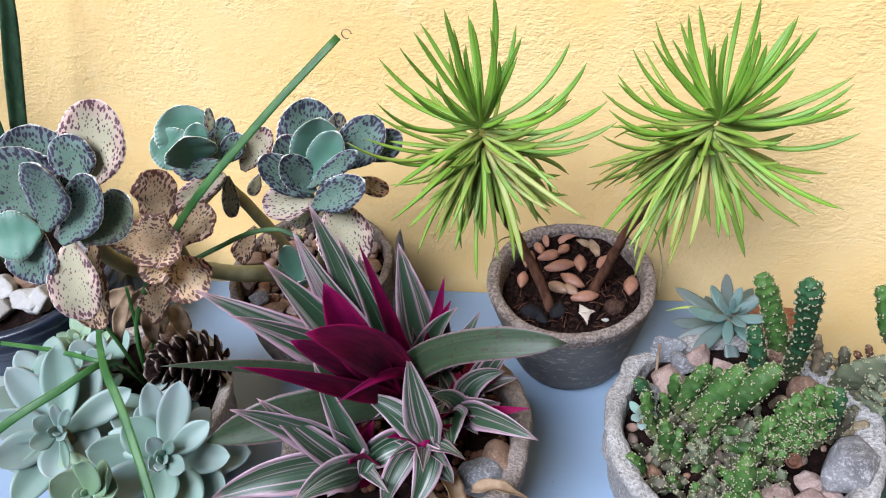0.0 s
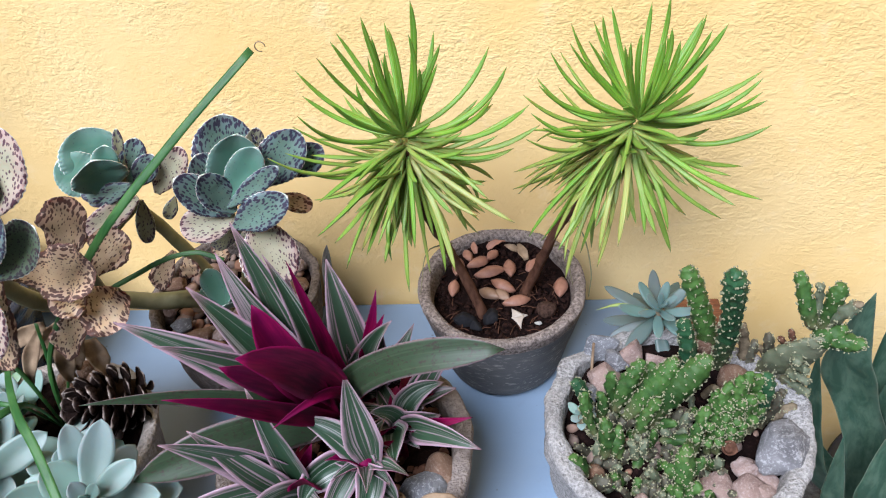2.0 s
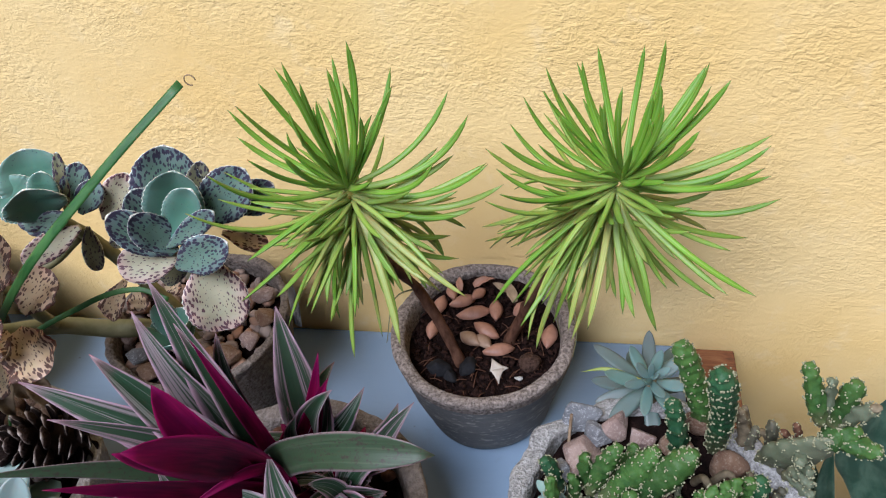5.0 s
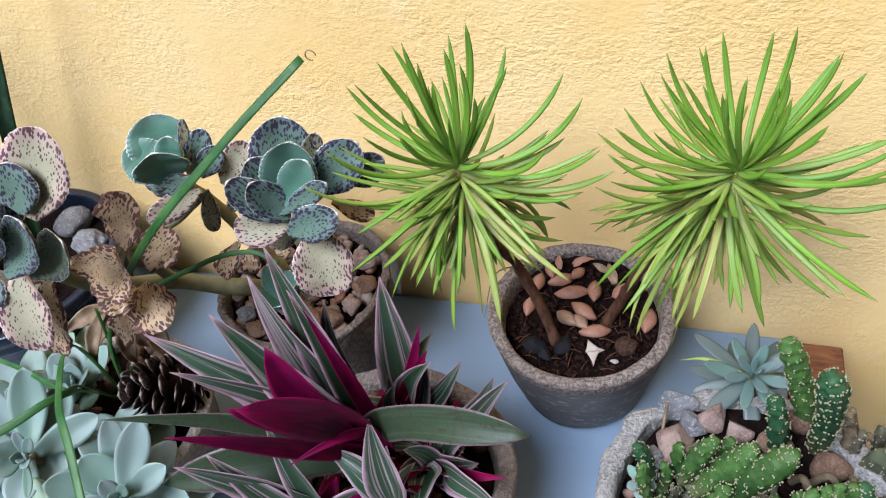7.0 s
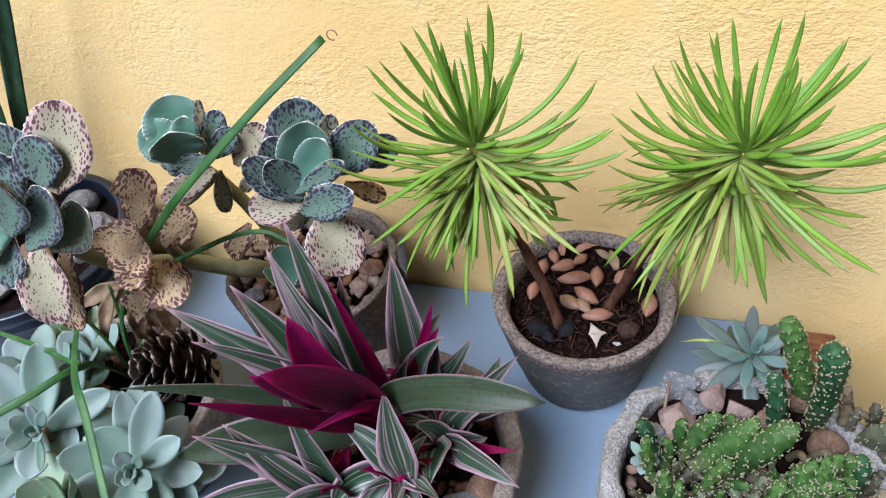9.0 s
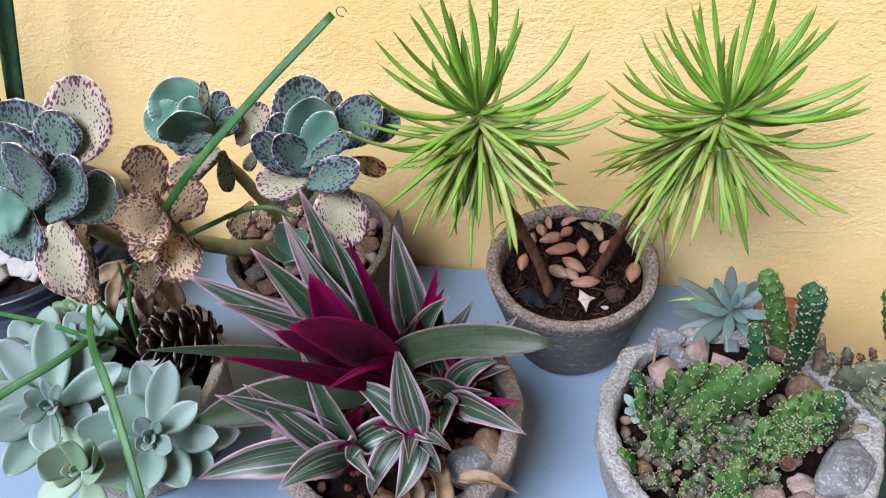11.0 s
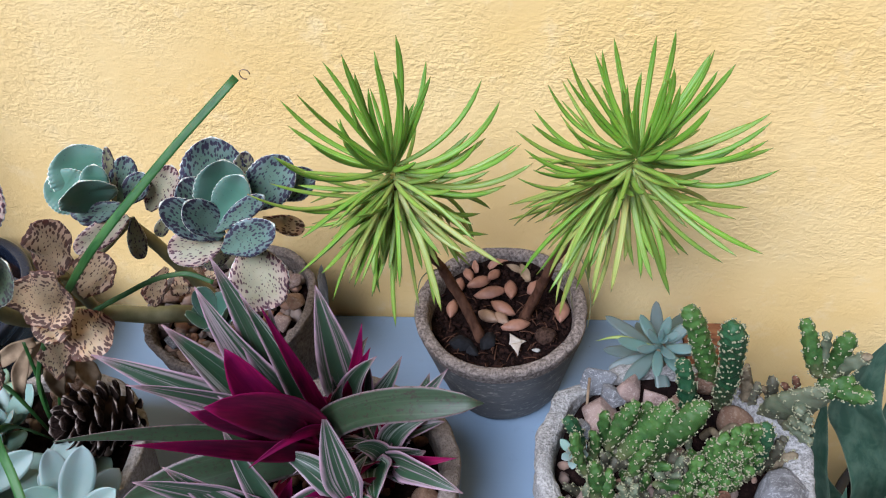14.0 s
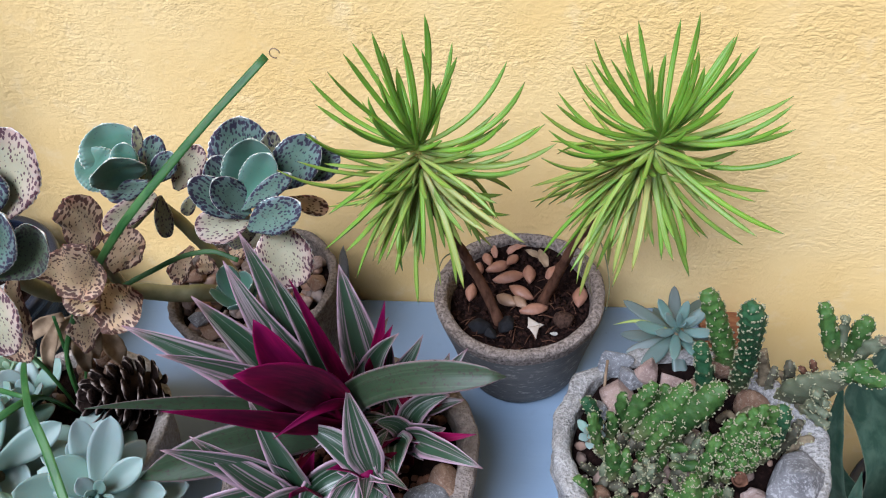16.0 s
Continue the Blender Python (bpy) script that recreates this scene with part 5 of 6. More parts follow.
GR = "pale rosettes in the bowl"
LAB = "pale blue-green waxy rosette succulent over the bowl"
def open_rosette(name, label, centre, leaves, axis, low, material=GHOST, under=7, seed=0, thick=0.0036):
    """A rosette whose leaves (tip and width) spread from the centre, with a ring of shaded ones beneath."""
    rng = random.Random(seed)
    root = thing(name, label, "succulent", GR)
    c, ax = V(*centre), unit(V(*axis))
    for i, (x, y, z, w) in enumerate(leaves):
        tip = V(x, y, z)
        rise = (tip - c) @ ax
        base = c + ax * min(0.0, rise - 0.012) + unit(tip - c) * 0.002
        m = blade(Mesh(), bowed(base, tip, ax, rng.uniform(-0.10, -0.03), 20, -0.04), unit(ax + 0.10 * V(rng.uniform(-1, 1), rng.uniform(-1, 1), 0)), w * 1.2, "petal", 0.34, thick * min(1.0, 0.45 + w / 0.03), 8)
        part("leaf", m, material, root)
    e1 = unit(np.cross(ax, V(0.2, 1, 0)))
    e2 = np.cross(ax, e1)
    for i in range(under):
        t = 2 * math.pi * i / under + seed
        d = unit(e1 * math.cos(t) + e2 * math.sin(t) - ax * 0.22)
        base = c - ax * 0.020
        m = blade(Mesh(), bowed(base, base + d * rng.uniform(0.042, 0.052), ax, -0.05, 16), ax, 0.023, "petal", 0.16, thick, 8)
        part("leaf", m, material, root)
    for i in range(4):
        t = i * 2.4 + seed
        tip = c + ax * 0.012 + (e1 * math.cos(t) + e2 * math.sin(t)) * (0.003 + 0.0018 * i)
        part("leaf", blade(Mesh(), bowed(c, tip, ax, -0.05, 10), ax, 0.007 + 0.001 * i, "petal", 0.3, 0.003, 6), material, root)
    part("stem", tube(Mesh(), spline([low, tuple((V(*low) + c) / 2 + V(0, 0, -0.006)), tuple(c - ax * 0.010)], 5), 0.0045, 8), PALE_ROOT, root)
    return root


open_rosette("ghost_rosette", LAB, (-0.105, -0.318, 0.137), ((-0.101, -0.271, 0.168, 0.020), (-0.126, -0.274, 0.167, 0.018), (-0.135, -0.301, 0.158, 0.024), (-0.064, -0.301, 0.120, 0.020), (-0.058, -0.286, 0.103, 0.025), (-0.147, -0.352, 0.126, 0.025), (-0.100, -0.347, 0.117, 0.021), (-0.080, -0.336, 0.105, 0.022), (-0.069, -0.316, 0.097, 0.023), (-0.163, -0.321, 0.143, 0.025), (-0.074, -0.293, 0.151, 0.016), (-0.083, -0.326, 0.139, 0.013), (-0.109, -0.315, 0.159, 0.011), (-0.106, -0.332, 0.146, 0.011), (-0.092, -0.314, 0.156, 0.008)), (0.42, -0.48, 0.80), (-0.130, -0.290, 0.072), seed=1)
open_rosette("ghost_rosette", LAB, (-0.202, -0.300, 0.131), ((-0.161, -0.258, 0.134, 0.020), (-0.217, -0.248, 0.170, 0.024), (-0.249, -0.269, 0.166, 0.022), (-0.253, -0.306, 0.148, 0.023), (-0.243, -0.330, 0.129, 0.024), (-0.224, -0.349, 0.105, 0.024), (-0.199, -0.330, 0.113, 0.022), (-0.176, -0.301, 0.109, 0.024), (-0.197, -0.242, 0.145, 0.022), (-0.235, -0.274, 0.146, 0.023), (-0.198, -0.293, 0.158, 0.008), (-0.188, -0.293, 0.153, 0.008), (-0.214, -0.303, 0.150, 0.013), (-0.212, -0.320, 0.139, 0.013), (-0.183, -0.327, 0.125, 0.006)), (0.42, -0.48, 0.80), (-0.196, -0.285, 0.072), seed=2)
rosette("ghost_rosette", LAB, (-0.258, -0.250, 0.112), 15, 0.050, 0.026, GHOST, (0.1, -0.2, 1), 3, 74, GR, (-0.250, -0.238, 0.072), form="petal")
rosette("ghost_rosette", LAB, (-0.222, -0.226, 0.110), 13, 0.046, 0.024, GHOST, (0.15, -0.1, 1), 4, 64, GR, form="petal")
rosette("ghost_rosette", "small pale green rosette with upright young leaves", (-0.258, -0.192, 0.106), 14, 0.032, 0.015, LIME, (0.1, -0.2, 1), 5, 80, GR, form="petal")
rosette("ghost_rosette", LAB, (-0.150, -0.275, 0.104), 13, 0.050, 0.030, GHOST, (0.2, 0, 1), 7, 88, GR, form="petal")
open_rosette("ghost_rosette", "yellow-green young rosette among paler ones", (-0.155, -0.344, 0.124), ((-0.128, -0.350, 0.184, 0.019), (-0.119, -0.346, 0.168, 0.019), (-0.170, -0.351, 0.152, 0.022), (-0.122, -0.347, 0.143, 0.020), (-0.176, -0.348, 0.128, 0.022)), (0.25, -0.40, 0.85), (-0.165, -0.310, 0.072), LIME, 5, 6)
grey = rosette("grey_rosette", "dusky grey-blue rosette leaning over the cactus bowl", (0.306, -0.134, 0.124), 28, 0.047, 0.0120, DUSK, (0.0, -0.32, 1), 9, 136, "", (0.314, -0.134, 0.066), thick=0.0045, deep=0.032, form="petal", inner=DUSK_PALE)
rosette("tiny_rosette", "tiny pale blue rosette at the bowl's inner edge", (0.235, -0.216, 0.092), 9, 0.014, 0.008, GHOST, (-0.2, -0.4, 1), 10, 80, "", (0.240, -0.212, 0.066), thick=0.002)


# ---------------- pine cone ----------------
def pine_cone(at, apex):
    """A cone lying open: flared scales in a spiral from the broad base to the apex."""
    root = thing("pine_cone", "open dark brown pine cone with pale scale tips", "pine cone")
    core = Mesh()
    lathe(core, [(0.0, -0.026), (0.012, -0.024), (0.016, -0.008), (0.012, 0.012), (0.004, 0.026), (0.0, 0.027)], 20)
    part("core", core, CONE_DARK, root)
    n = Nodes("cone_scale")
    u = n.split(n.uv("span"))
    c = n.noise(n.uv("metres", (3, 5, 1), n.random(7.0)), 1.0, 4)
    wave = n.math("ADD", u[0], n.math("MULTIPLY", n.math("SUBTRACT", c, 0.5), 0.10))
    col = n.ramp(wave, (0.0, (0.014, 0.008, 0.006)), (0.82, (0.012, 0.0065, 0.005)), (0.90, (0.040, 0.025, 0.020)), (0.955, (0.36, 0.29, 0.25)), (1.0, (0.62, 0.54, 0.48)))
    col = n.mix(n.math("MULTIPLY", c, 0.4), col, (0.02, 0.012, 0.010))
    edge = n.math("MULTIPLY", n.math("ABSOLUTE", n.math("SUBTRACT", u[1], 0.5)), 2.0)
    col = n.mix(n.math("MULTIPLY", n.ramp(edge, (0.88, 0.0), (0.98, 0.5)), n.ramp(u[0], (0.65, 0.0), (0.88, 1.0))), col, (0.30, 0.235, 0.20))
    scale_mat = n.done(col, 0.8, n.bump(c, 0.5, 0.02), Specular_IOR_Level=0.08)
    s = Mesh()
    blade(s, bowed((0, 0, 0), (1, 0, 0.16), (0, 0, 1), -0.06, 10, -0.20), V(0, 0, 1), 0.80, "obovate", 0.22, 0.16, 6)
    scale = s.data("scale", scale_mat)
    count = 62
    for i in range(count):
        q = (i + 0.5) / count
        z = -0.026 + 0.050 * q
        r = 0.013 * (1 - q) ** 0.5
        size = 0.0180 * math.sin(math.pi * (0.20 + 0.74 * (1 - q) ** 0.9)) ** 0.7 + 0.003
        ob = new("scale", scale)
        ob.parent = root
        ob.matrix_basis = pose(0, 0, 0, 0, 0, i * 137.508) @ pose(r, 0, z, 0, 30 - 72 * q + 6 * math.sin(i * 2.9), 0) @ pose(0, 0, 0, 8 * math.sin(i * 1.7), 0, 0) @ Matrix.Scale(size * (1 + 0.10 * math.sin(i * 4.1)), 4)
    root.matrix_basis = Matrix.Translation(at) @ Vector(apex).to_track_quat("Z", "Y").to_matrix().to_4x4()
    return root


pine_cone((-0.137, -0.213, 0.112), (-0.50, -0.55, 0.42))

# ---------------- strap-leaved grass in the rosette bowl ----------------
strap = thing("strap_leaf_plant", "few long arching green strap leaves with cut tips", "plant")
root_s = (-0.192, -0.212, 0.072)
for pts, w in (
    ([root_s, (-0.172, -0.205, 0.160), (-0.105, -0.190, 0.254), (-0.040, -0.155, 0.315), (0.018, -0.118, 0.361)], 0.0062),
    ([root_s, (-0.190, -0.222, 0.168), (-0.150, -0.278, 0.192), (-0.120, -0.312, 0.186), (-0.084, -0.362, 0.158), (-0.075, -0.385, 0.13)], 0.0062),
    ([root_s, (-0.160, -0.262, 0.172), (-0.178, -0.300, 0.184), (-0.214, -0.327, 0.172), (-0.270, -0.352, 0.13)], 0.0062),
    ([root_s, (-0.185, -0.240, 0.140), (-0.17, -0.262, 0.172), (-0.227, -0.245, 0.16), (-0.296, -0.227, 0.142)], 0.004),
    ([root_s, (-0.178, -0.205, 0.146), (-0.172, -0.200, 0.190)], 0.003),
    ([root_s, (-0.160, -0.178, 0.165), (-0.103, -0.150, 0.195), (-0.065, -0.140, 0.203), (-0.040, -0.142, 0.196)], 0.0042),
):
    m = blade(Mesh(), spline(pts, 8), V(0.3, -0.7, 0.8), w, "band", 0.08, 0.0012, 4)
    part("leaf", m, GRASS, strap)
ring = Mesh()
tube(ring, [(0.024 + 0.0035 * math.cos(t * 0.45), -0.117, 0.3625 + 0.0035 * math.sin(t * 0.45)) for t in range(12)], 0.0004, 6)
part("tendril", ring, DRY, strap, "tiny curled dry leaf tip")


# ---------------- snake plants ----------------
def sword_plant(name, label, leaves, material, more=()):
    root = thing(name, label, "snake plant")
    for pts, w, up, form in (*leaves, *more):
        part("leaf", blade(Mesh(), spline(pts, 9), V(*up), w, form, 0.35, 0.004, 8, ruffle=0.25 if form == "wavy" else 0.05), material, root)
    return root


sword_plant("snake_plant", "tall dark green snake plant rising from the black pot", (
    ([(-0.375, -0.075, 0.095), (-0.345, -0.055, 0.215), (-0.318, -0.048, 0.290), (-0.288, -0.046, 0.360), (-0.255, -0.046, 0.450)], 0.015, (0.6, -0.8, 0.3), "sword"),
    ([(-0.390, -0.090, 0.095), (-0.372, -0.075, 0.180), (-0.352, -0.066, 0.240), (-0.340, -0.060, 0.290)], 0.024, (0.3, -0.9, 0.2), "sword"),
    # three unseen leaves further left, added to throw shade on the wall
    ([(-0.400, -0.120, 0.095), (-0.415, -0.125, 0.260), (-0.425, -0.13, 0.52)], 0.045, (0.3, -0.9, 0.2), "sword"),
    ([(-0.410, -0.150, 0.095), (-0.440, -0.165, 0.260), (-0.455, -0.18, 0.48)], 0.045, (0.3, -0.9, 0.2), "sword"),
    ([(-0.385, -0.090, 0.095), (-0.390, -0.085, 0.250), (-0.400, -0.08, 0.45)], 0.035, (0.3, -0.9, 0.2), "sword"),
), SWORD)
fl = FLOOR_Z + 0.140
FAR_LEAVES = (
    ([(0.640, -0.100, fl), (0.548, -0.115, -0.100), (0.530, -0.120, -0.040), (0.520, -0.120, 0.020), (0.512, -0.120, 0.080), (0.508, -0.120, 0.125)], 0.030, (-0.5, -0.8, 0.2), "sword"),
    ([(0.640, -0.110, fl), (0.560, -0.130, -0.100), (0.528, -0.132, -0.060), (0.520, -0.132, -0.010), (0.516, -0.132, 0.020)], 0.022, (-0.6, -0.7, 0.2), "sword"),
    ([(0.610, -0.165, fl), (0.515, -0.195, -0.085), (0.502, -0.200, -0.030), (0.506, -0.200, 0.020), (0.516, -0.200, 0.065), (0.530, -0.200, 0.11)], 0.038, (-0.5, -0.8, 0.3), "wavy"),
    ([(0.590, -0.165, fl), (0.475, -0.215, -0.080), (0.452, -0.220, -0.030), (0.444, -0.220, 0.015), (0.437, -0.220, 0.064)], 0.022, (-0.3, -0.9, 0.3), "sword"),
)
sword_plant("snake_plant", "dark green snake plant with broad wavy leaves beside the bench", (
    ([(0.585, -0.130, fl), (0.536, -0.150, -0.160), (0.522, -0.150, -0.100), (0.506, -0.150, -0.044), (0.488, -0.150, 0.002), (0.472, -0.150, 0.040), (0.458, -0.150, 0.072), (0.457, -0.150, 0.108), (0.462, -0.150, 0.150)], 0.044, (-0.1, -0.9, 0.3), "wavy"),
    ([(0.570, -0.130, fl), (0.485, -0.150, -0.110), (0.455, -0.155, -0.030), (0.445, -0.155, 0.019), (0.439, -0.155, 0.052), (0.433, -0.155, 0.090)], 0.020, (-0.5, -0.8, 0.3), "sword"),
    ([(0.575, -0.120, fl), (0.490, -0.130, -0.110), (0.460, -0.135, -0.055), (0.448, -0.138, -0.010), (0.438, -0.140, 0.030)], 0.022, (0.1, -0.9, 0.3), "sword"),
), SWORD_GREY, FAR_LEAVES)

# ---------------- cactus ----------------
cactus = thing("club_cactus", "clump of knobbly green cactus stems with cream areoles", "cactus")


def joint(base, tip, r, material=CACTUS, spacing=0.0085, bend=0.0, seed=0, tail=0.65, flat=1.0, label="", woolly=0.34, knob=0.0017):
    """A club-shaped joint with raised knobs, each crowned by a small cluster of wool."""
    rng = random.Random(seed)
    base, tip = V(*base), V(*tip)
    d = tip - base
    size = np.linalg.norm(d)
    d = d / size
    x = unit(np.cross(d, V(0.2, -0.9, 0.4)))
    y = np.cross(d, x)
    cap = min(0.6, 3.2 * r / size)
    prof = lambda s: r * (tail + (1 - tail) * min(1, s / 0.4)) * (max(0.0, 1 - max(0, (s - 1 + cap) / cap) ** 2.4)) ** 0.5 * (1 + 0.10 * math.sin(7 * s + seed)) if s < 1 else 0.0
    place = lambda s, t, extra=1.0: base + d * size * s + x * bend * math.sin(math.pi * s) + (x * math.cos(t) + y * math.sin(t) * flat) * max(0.0004, prof(s)) * extra
    knobs = []
    rows = max(3, int(size / spacing))
    around = max(4, int(2 * math.pi * r / spacing))
    for i in range(rows + 1):
        for k in range(around):
            s = (i + 0.6 + rng.uniform(-0.18, 0.18)) / (rows + 0.7)
            if s < 0.995 and rng.random() < 0.93:
                knobs.append((s, 2 * math.pi * (k + 0.5 * (i % 2) + rng.uniform(-0.16, 0.16)) / around))
    knobs += [(rng.uniform(0.90, 0.985), rng.uniform(0, 6.283)) for i in range(int(r * 900))]
    centres = np.array([place(s, t) for s, t in knobs])
    nl, ns = max(12, int(size / 0.0020)), 24
    v, a = [], []
    for i in range(nl + 1):
        s = 1 - (1 - i / nl) ** 1.35
        for k in range(ns):
            t = 2 * math.pi * k / ns
            p = place(min(s, 0.9995), t)
            g = np.exp(-np.min(((centres - p) ** 2).sum(1)) / (0.0027 ** 2))
            mid = base + d * size * s + x * bend * math.sin(math.pi * s)
            rough = 0.0008 * noise.noise(Vector(p * 110)) + 0.0005 * noise.noise(Vector(p * 420))
            v.append(p + unit(p - mid) * (knob * g - 0.45 * knob + rough))
            a.append((s, k / ns))
    f = [(i * ns + k, i * ns + (k + 1) % ns, (i + 1) * ns + (k + 1) % ns, (i + 1) * ns + k) for i in range(nl) for k in range(ns)]
    f += [tuple(range(ns))[::-1], tuple(nl * ns + k for k in range(ns))]
    body = part("joint", Mesh().add(v, f, a, a), material, cactus, label)
    wool = Mesh()
    bv, bf = ball(1)
    for (s, t), c in zip(knobs, centres):
        mid = base + d * size * s + x * bend * math.sin(math.pi * s)
        out = unit(c - mid)
        e = unit(np.cross(out, d + 0.01))
        h = np.cross(out, e)
        n = rng.randint(3, 6) if rng.random() < woolly else 1
        for k in range(n):
            o = (e * rng.uniform(-1, 1) + h * rng.uniform(-1, 1)) * (0.0016 if n > 1 else 0.0003)
            q = rng.uniform(0.00048, 0.00072) if n > 1 else rng.uniform(0.00040, 0.00080)
            wool.add(bv * q + c + out * 0.5 * knob + o, bf)
    part("areole_wool", wool, WOOL, body, "cream woolly dots", kind="stuff")


SKINS = (CACTUS, CACTUS_TEAL, CACTUS_PALE, CACTUS_DULL)
STEMS = (
    ((0.348, -0.151, 0.080), (0.319, -0.141, 0.174), 0.0090, 0, 0.003), ((0.352, -0.163, 0.080), (0.328, -0.214, 0.238), 0.0080, 1, -0.004),
    ((0.362, -0.224, 0.080), (0.366, -0.218, 0.140), 0.0074, 1, 0.002),
    ((0.286, -0.217, 0.080), (0.328, -0.207, 0.147), 0.0100, 0, 0.002), ((0.271, -0.211, 0.080), (0.305, -0.203, 0.140), 0.0088, 0, 0.002),
    ((0.263, -0.205, 0.080), (0.282, -0.197, 0.132), 0.0068, 0, 0.002), ((0.277, -0.194, 0.080), (0.295, -0.182, 0.110), 0.0060, 0, 0.002),
    ((0.264, -0.203, 0.080), (0.260, -0.197, 0.119), 0.0052, 0, 0.002), ((0.244, -0.205, 0.080), (0.231, -0.199, 0.112), 0.0056, 1, 0.002),
    ((0.246, -0.228, 0.080), (0.237, -0.218, 0.121), 0.0044, 0, 0.002), ((0.251, -0.248, 0.080), (0.250, -0.238, 0.116), 0.0060, 0, 0.002),
)
STEMS += (
    ((0.261, -0.248, 0.080), (0.261, -0.238, 0.107), 0.0060, 0, 0.002), ((0.235, -0.262, 0.080), (0.225, -0.260, 0.101), 0.0056, 0, 0.002),
    ((0.238, -0.273, 0.080), (0.253, -0.273, 0.089), 0.0054, 3, 0.002), ((0.273, -0.249, 0.080), (0.269, -0.245, 0.096), 0.0042, 2, 0.002),
    ((0.279, -0.247, 0.080), (0.281, -0.243, 0.096), 0.0038, 2, 0.002), ((0.294, -0.233, 0.080), (0.316, -0.237, 0.092), 0.0038, 0, 0.002),
    ((0.290, -0.221, 0.080), (0.309, -0.221, 0.085), 0.0046, 0, 0.002), ((0.326, -0.176, 0.080), (0.316, -0.164, 0.142), 0.0070, 1, 0.002),
    ((0.278, -0.229, 0.080), (0.291, -0.223, 0.118), 0.0050, 0, 0.002), ((0.252, -0.212, 0.080), (0.251, -0.206, 0.105), 0.0046, 0, 0.002),
)
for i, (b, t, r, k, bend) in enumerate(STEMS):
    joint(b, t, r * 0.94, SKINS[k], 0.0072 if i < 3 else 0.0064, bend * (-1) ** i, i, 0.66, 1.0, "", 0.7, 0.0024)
# the crest of crowded knobbly stems
CREST = (((0.323, -0.232, 0.082), (0.332, -0.226, 0.131)), ((0.329, -0.236, 0.082), (0.337, -0.230, 0.145)), ((0.337, -0.238, 0.082), (0.342, -0.232, 0.154)), ((0.346, -0.236, 0.082), (0.348, -0.230, 0.157)), ((0.355, -0.226, 0.082), (0.359, -0.220, 0.142)), ((0.316, -0.244, 0.082), (0.322, -0.238, 0.128)), ((0.325, -0.245, 0.082), (0.329, -0.239, 0.119)), ((0.332, -0.245, 0.082), (0.337, -0.239, 0.123)), ((0.342, -0.240, 0.082), (0.346, -0.234, 0.119)), ((0.350, -0.235, 0.082), (0.355, -0.229, 0.119)), ((0.361, -0.223, 0.082), (0.363, -0.217, 0.113)))
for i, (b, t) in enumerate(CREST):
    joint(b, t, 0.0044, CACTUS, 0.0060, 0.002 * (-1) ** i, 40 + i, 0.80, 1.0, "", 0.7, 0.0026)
    q, p = V(*t), V(*b)
    for k in range(2):
        mid = p + (q - p) * (0.35 + 0.3 * k)
        joint(tuple(mid), tuple(mid + V(-0.004 + 0.008 * k, -0.009, 0.008)), 0.0034, CACTUS, 0.0052, 0.0, 140 + 2 * i + k, 0.8, 1.0, "", 0.9, 0.0022)
# the small branched piece in front
for i, (b, t, r) in enumerate((((0.302, -0.282, 0.072), (0.303, -0.264, 0.120), 0.0062), ((0.302, -0.274, 0.092), (0.288, -0.268, 0.104), 0.0042), ((0.303, -0.272, 0.095), (0.318, -0.264, 0.104), 0.0042), ((0.302, -0.278, 0.080), (0.292, -0.280, 0.092), 0.0044), ((0.302, -0.280, 0.080), (0.314, -0.278, 0.092), 0.0044), ((0.302, -0.282, 0.075), (0.306, -0.290, 0.088), 0.0046), ((0.300, -0.276, 0.090), (0.296, -0.288, 0.096), 0.0036))):
    joint(b, t, r, CACTUS, 0.0050, 0, 60 + i, 0.75, 1.0, "", 0.7, 0.0026)
# the sprawling arm over the edge
joint((0.380, -0.174, 0.082), (0.412, -0.193, 0.148), 0.0165, CACTUS_PAD, 0.010, 0.0, 80, 0.40, 0.42, "pale half-withered flat joint", 0.6, 0.0016)
ARM = (((0.407, -0.180, 0.145), (0.392, -0.166, 0.190), 0.0057, 0), ((0.412, -0.178, 0.145), (0.405, -0.174, 0.186), 0.0034, 2), ((0.414, -0.180, 0.145), (0.419, -0.176, 0.187), 0.0068, 0), ((0.414, -0.180, 0.148), (0.428, -0.188, 0.178), 0.0060, 2), ((0.412, -0.186, 0.140), (0.437, -0.202, 0.150), 0.0062, 0))
TWIGS = (((0.408, -0.188, 0.136), (0.417, -0.188, 0.150), 0.0076, 0), ((0.416, -0.186, 0.142), (0.426, -0.190, 0.156), 0.0056, 0), ((0.398, -0.190, 0.118), (0.401, -0.204, 0.124), 0.0040, 2), ((0.394, -0.190, 0.108), (0.404, -0.206, 0.114), 0.0038, 2), ((0.392, -0.188, 0.098), (0.408, -0.206, 0.100), 0.0038, 2), ((0.398, -0.188, 0.124), (0.394, -0.200, 0.130), 0.0036, 2))
for i, (b, t, r, k) in enumerate(ARM + TWIGS):
    joint(b, t, r, SKINS[k], 0.0062 if k != 2 else 0.011, 0.0, 81 + i, 0.7, 1.0, "pale withered joint" if k == 2 else "", 0.7, 0.0022)
for i, (b, t) in enumerate((((0.398, -0.178, 0.128), (0.393, -0.178, 0.141)), ((0.392, -0.178, 0.124), (0.386, -0.180, 0.135)), ((0.396, -0.180, 0.126), (0.390, -0.184, 0.132)))):
    joint(b, t, 0.0018, BARK, 0.006, 0.0, 95 + i, 0.8, 1.0, "dried brown bud", 0.0)
part("cut_end", pebble(Mesh(), (0.4282, -0.188, 0.1785), (0.0036, 0.0032, 0.0022), 4), PALE_ROOT, cactus, "dried whitish cut end")
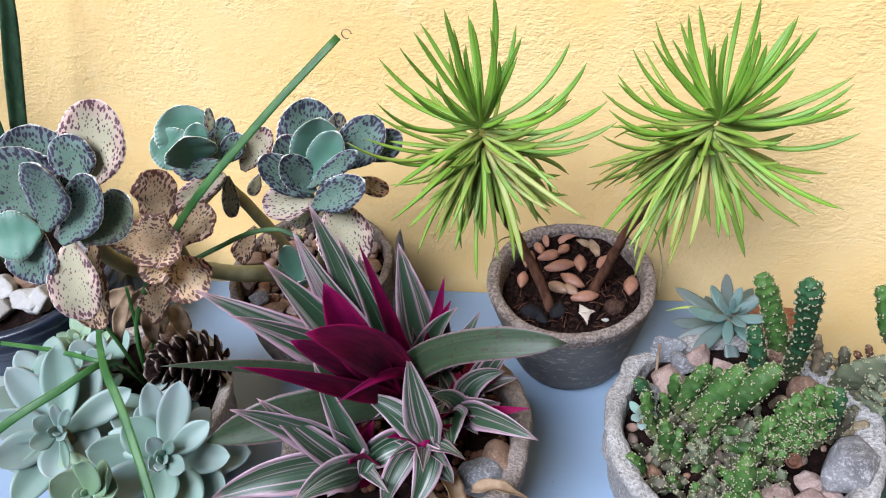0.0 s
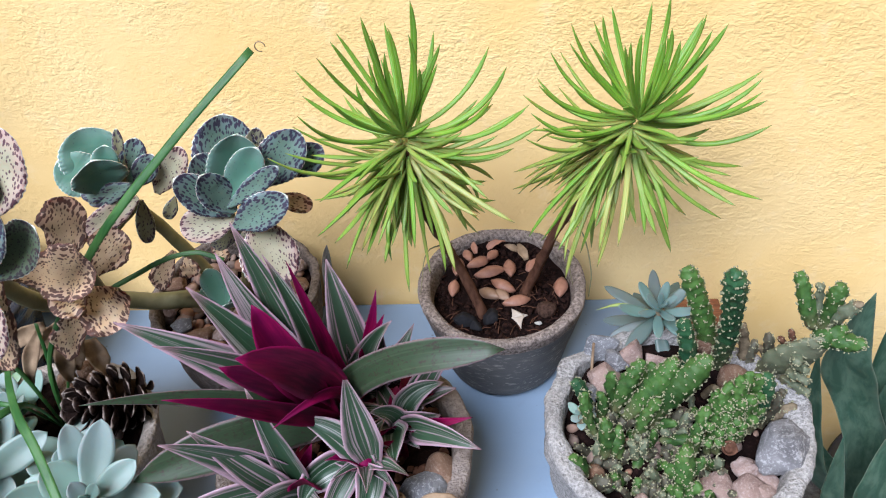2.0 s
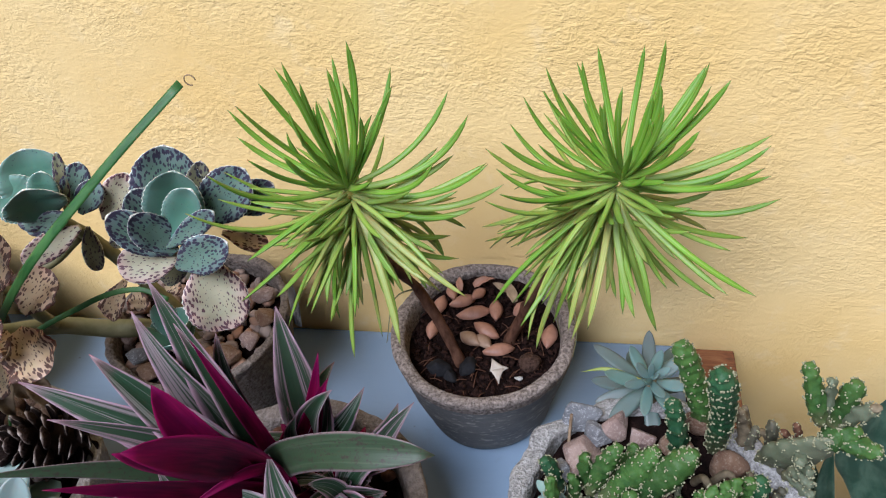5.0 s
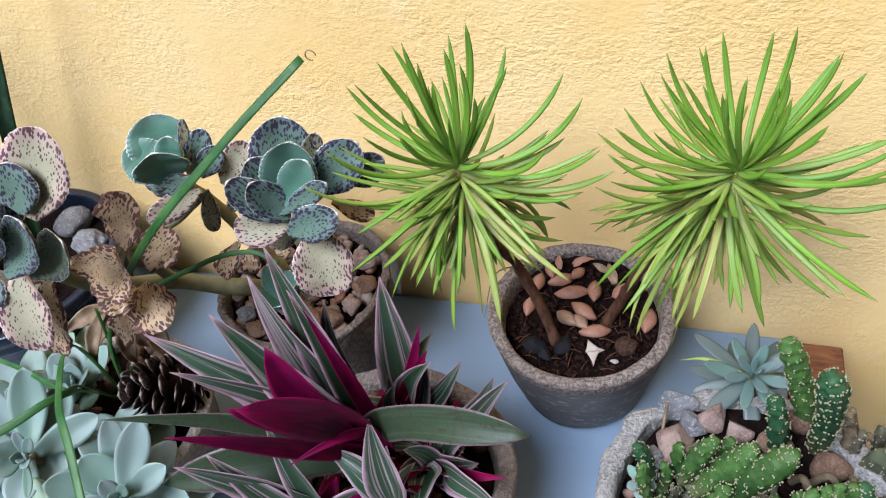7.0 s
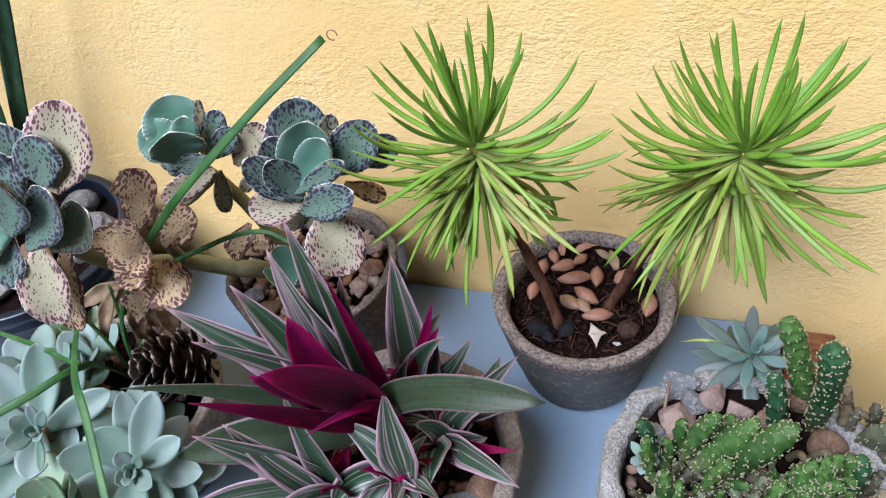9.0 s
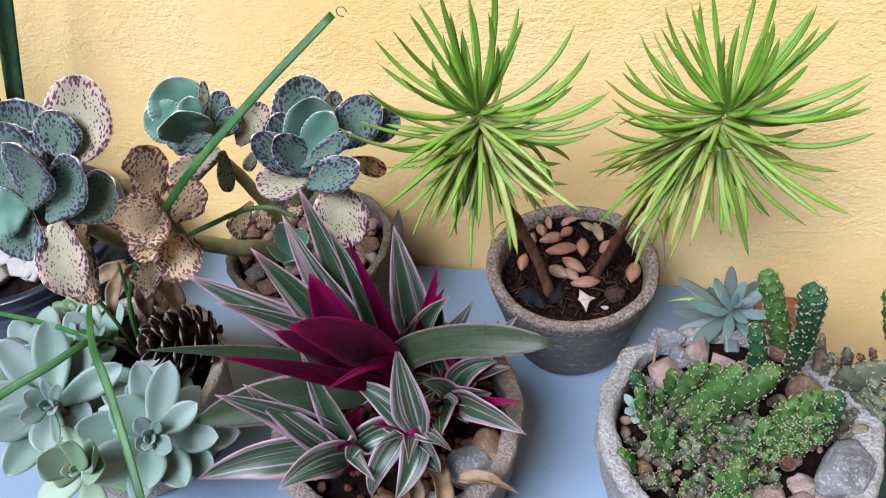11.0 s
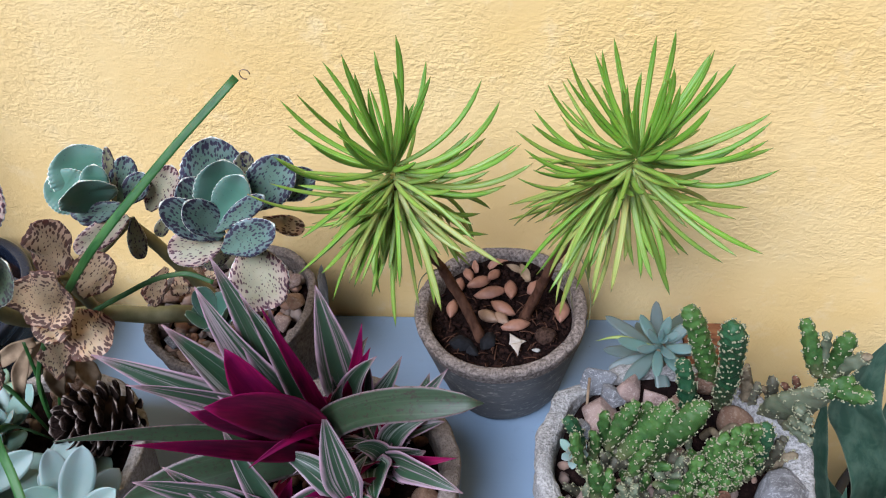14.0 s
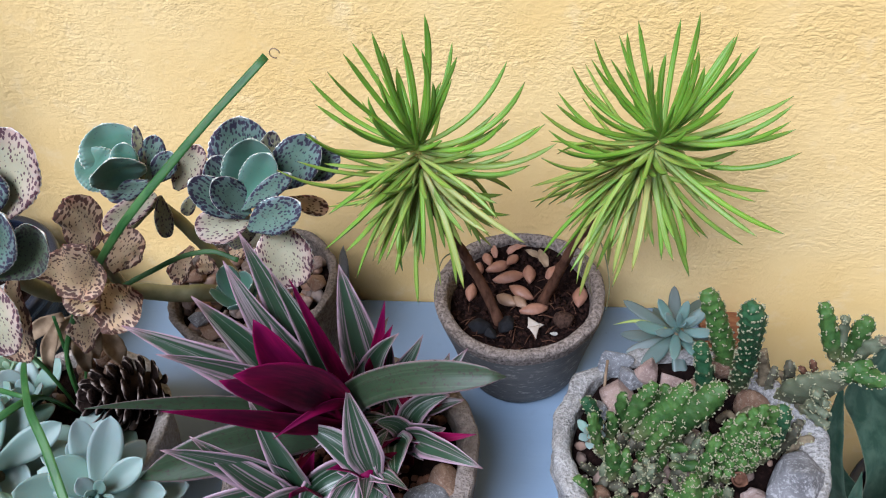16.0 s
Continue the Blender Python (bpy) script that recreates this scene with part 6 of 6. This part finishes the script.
for pts in ([(0.356, -0.150, 0.070), (0.362, -0.150, 0.095), (0.358, -0.152, 0.116), (0.352, -0.154, 0.132)], [(0.366, -0.156, 0.070), (0.374, -0.158, 0.092), (0.368, -0.158, 0.108), (0.362, -0.156, 0.118)]):
    stem(cactus, pts, 0.0042, 0.0030, PALE_ROOT, "old_stem", "dry pale woody old stem")
for pts in ([(0.378, -0.165, 0.070), (0.382, -0.156, 0.082), (0.375, -0.153, 0.098), (0.368, -0.154, 0.122)], [(0.376, -0.158, 0.084), (0.384, -0.156, 0.096), (0.390, -0.160, 0.088)], [(0.350, -0.184, 0.072), (0.362, -0.178, 0.090), (0.374, -0.178, 0.080)], [(0.346, -0.190, 0.075), (0.356, -0.190, 0.094), (0.364, -0.194, 0.088)], [(0.336, -0.186, 0.070), (0.340, -0.196, 0.096), (0.346, -0.204, 0.090)]):
    stem(cactus, pts, 0.0032, 0.0022, PALE_ROOT, "old_stem", "dry pale woody old stem")
for i, (b, t) in enumerate((((0.370, -0.166, 0.070), (0.362, -0.165, 0.134)), ((0.378, -0.168, 0.070), (0.375, -0.165, 0.115)), ((0.386, -0.168, 0.070), (0.384, -0.165, 0.123)), ((0.361, -0.160, 0.070), (0.348, -0.162, 0.140)), ((0.390, -0.180, 0.068), (0.396, -0.170, 0.108)), ((0.376, -0.186, 0.068), (0.388, -0.176, 0.094)), ((0.366, -0.190, 0.068), (0.372, -0.190, 0.096)), ((0.384, -0.196, 0.068), (0.392, -0.196, 0.092)), ((0.376, -0.205, 0.068), (0.390, -0.202, 0.100)), ((0.382, -0.212, 0.068), (0.396, -0.214, 0.097)), ((0.372, -0.214, 0.068), (0.384, -0.210, 0.106)), ((0.386, -0.186, 0.068), (0.400, -0.184, 0.102)), ((0.368, -0.200, 0.068), (0.374, -0.200, 0.110)))):
    joint(b, t, 0.0040, CACTUS_DULL if i % 3 else PALE_ROOT, 0.0075, 0.003 * (-1) ** i, 300 + i, 0.7, 1.0, "dried brownish old stem", 0.2, 0.0018)
rng = random.Random(21)
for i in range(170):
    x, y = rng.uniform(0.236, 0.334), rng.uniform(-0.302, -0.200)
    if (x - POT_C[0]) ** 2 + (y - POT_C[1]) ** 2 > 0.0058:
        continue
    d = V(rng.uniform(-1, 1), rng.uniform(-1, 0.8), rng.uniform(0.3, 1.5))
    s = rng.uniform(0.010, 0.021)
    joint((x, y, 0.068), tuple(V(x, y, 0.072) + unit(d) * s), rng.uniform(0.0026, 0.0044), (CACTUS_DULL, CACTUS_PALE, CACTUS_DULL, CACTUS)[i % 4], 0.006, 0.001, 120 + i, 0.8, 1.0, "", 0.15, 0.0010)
cup = lathe(Mesh(), rounded([(0.0, 0.0), (0.0040, 0.0), (0.0058, 0.009), (0.0044, 0.009), (0.0030, 0.005), (0.0, 0.005)], 0.001), 24, 0.001, 3, freq=160)
ob = part("flower_scar", cup, BARK, cactus, "dried hollow brown flower end")
ob.matrix_basis = pose(0.338, -0.249, 0.092, 28, 0, 0)
thin = blade(Mesh(), spline([(0.300, -0.128, 0.112), (0.276, -0.120, 0.112), (0.256, -0.118, 0.104)], 6), V(0, -0.6, 1), 0.0035, "lance", 0.3, 0.0012, 4)
part("yellow_leaf", thin, OLD, grey, "thin yellowing leaf")
stick = tube(Mesh(), spline([(0.248, -0.176, 0.072), (0.249, -0.168, 0.095), (0.250, -0.162, 0.112)], 4), 0.0012, 7)
tagged(new("twig", stick.data("twig", DRY)), "thin straight reddish dry twig beside stones", "twig")
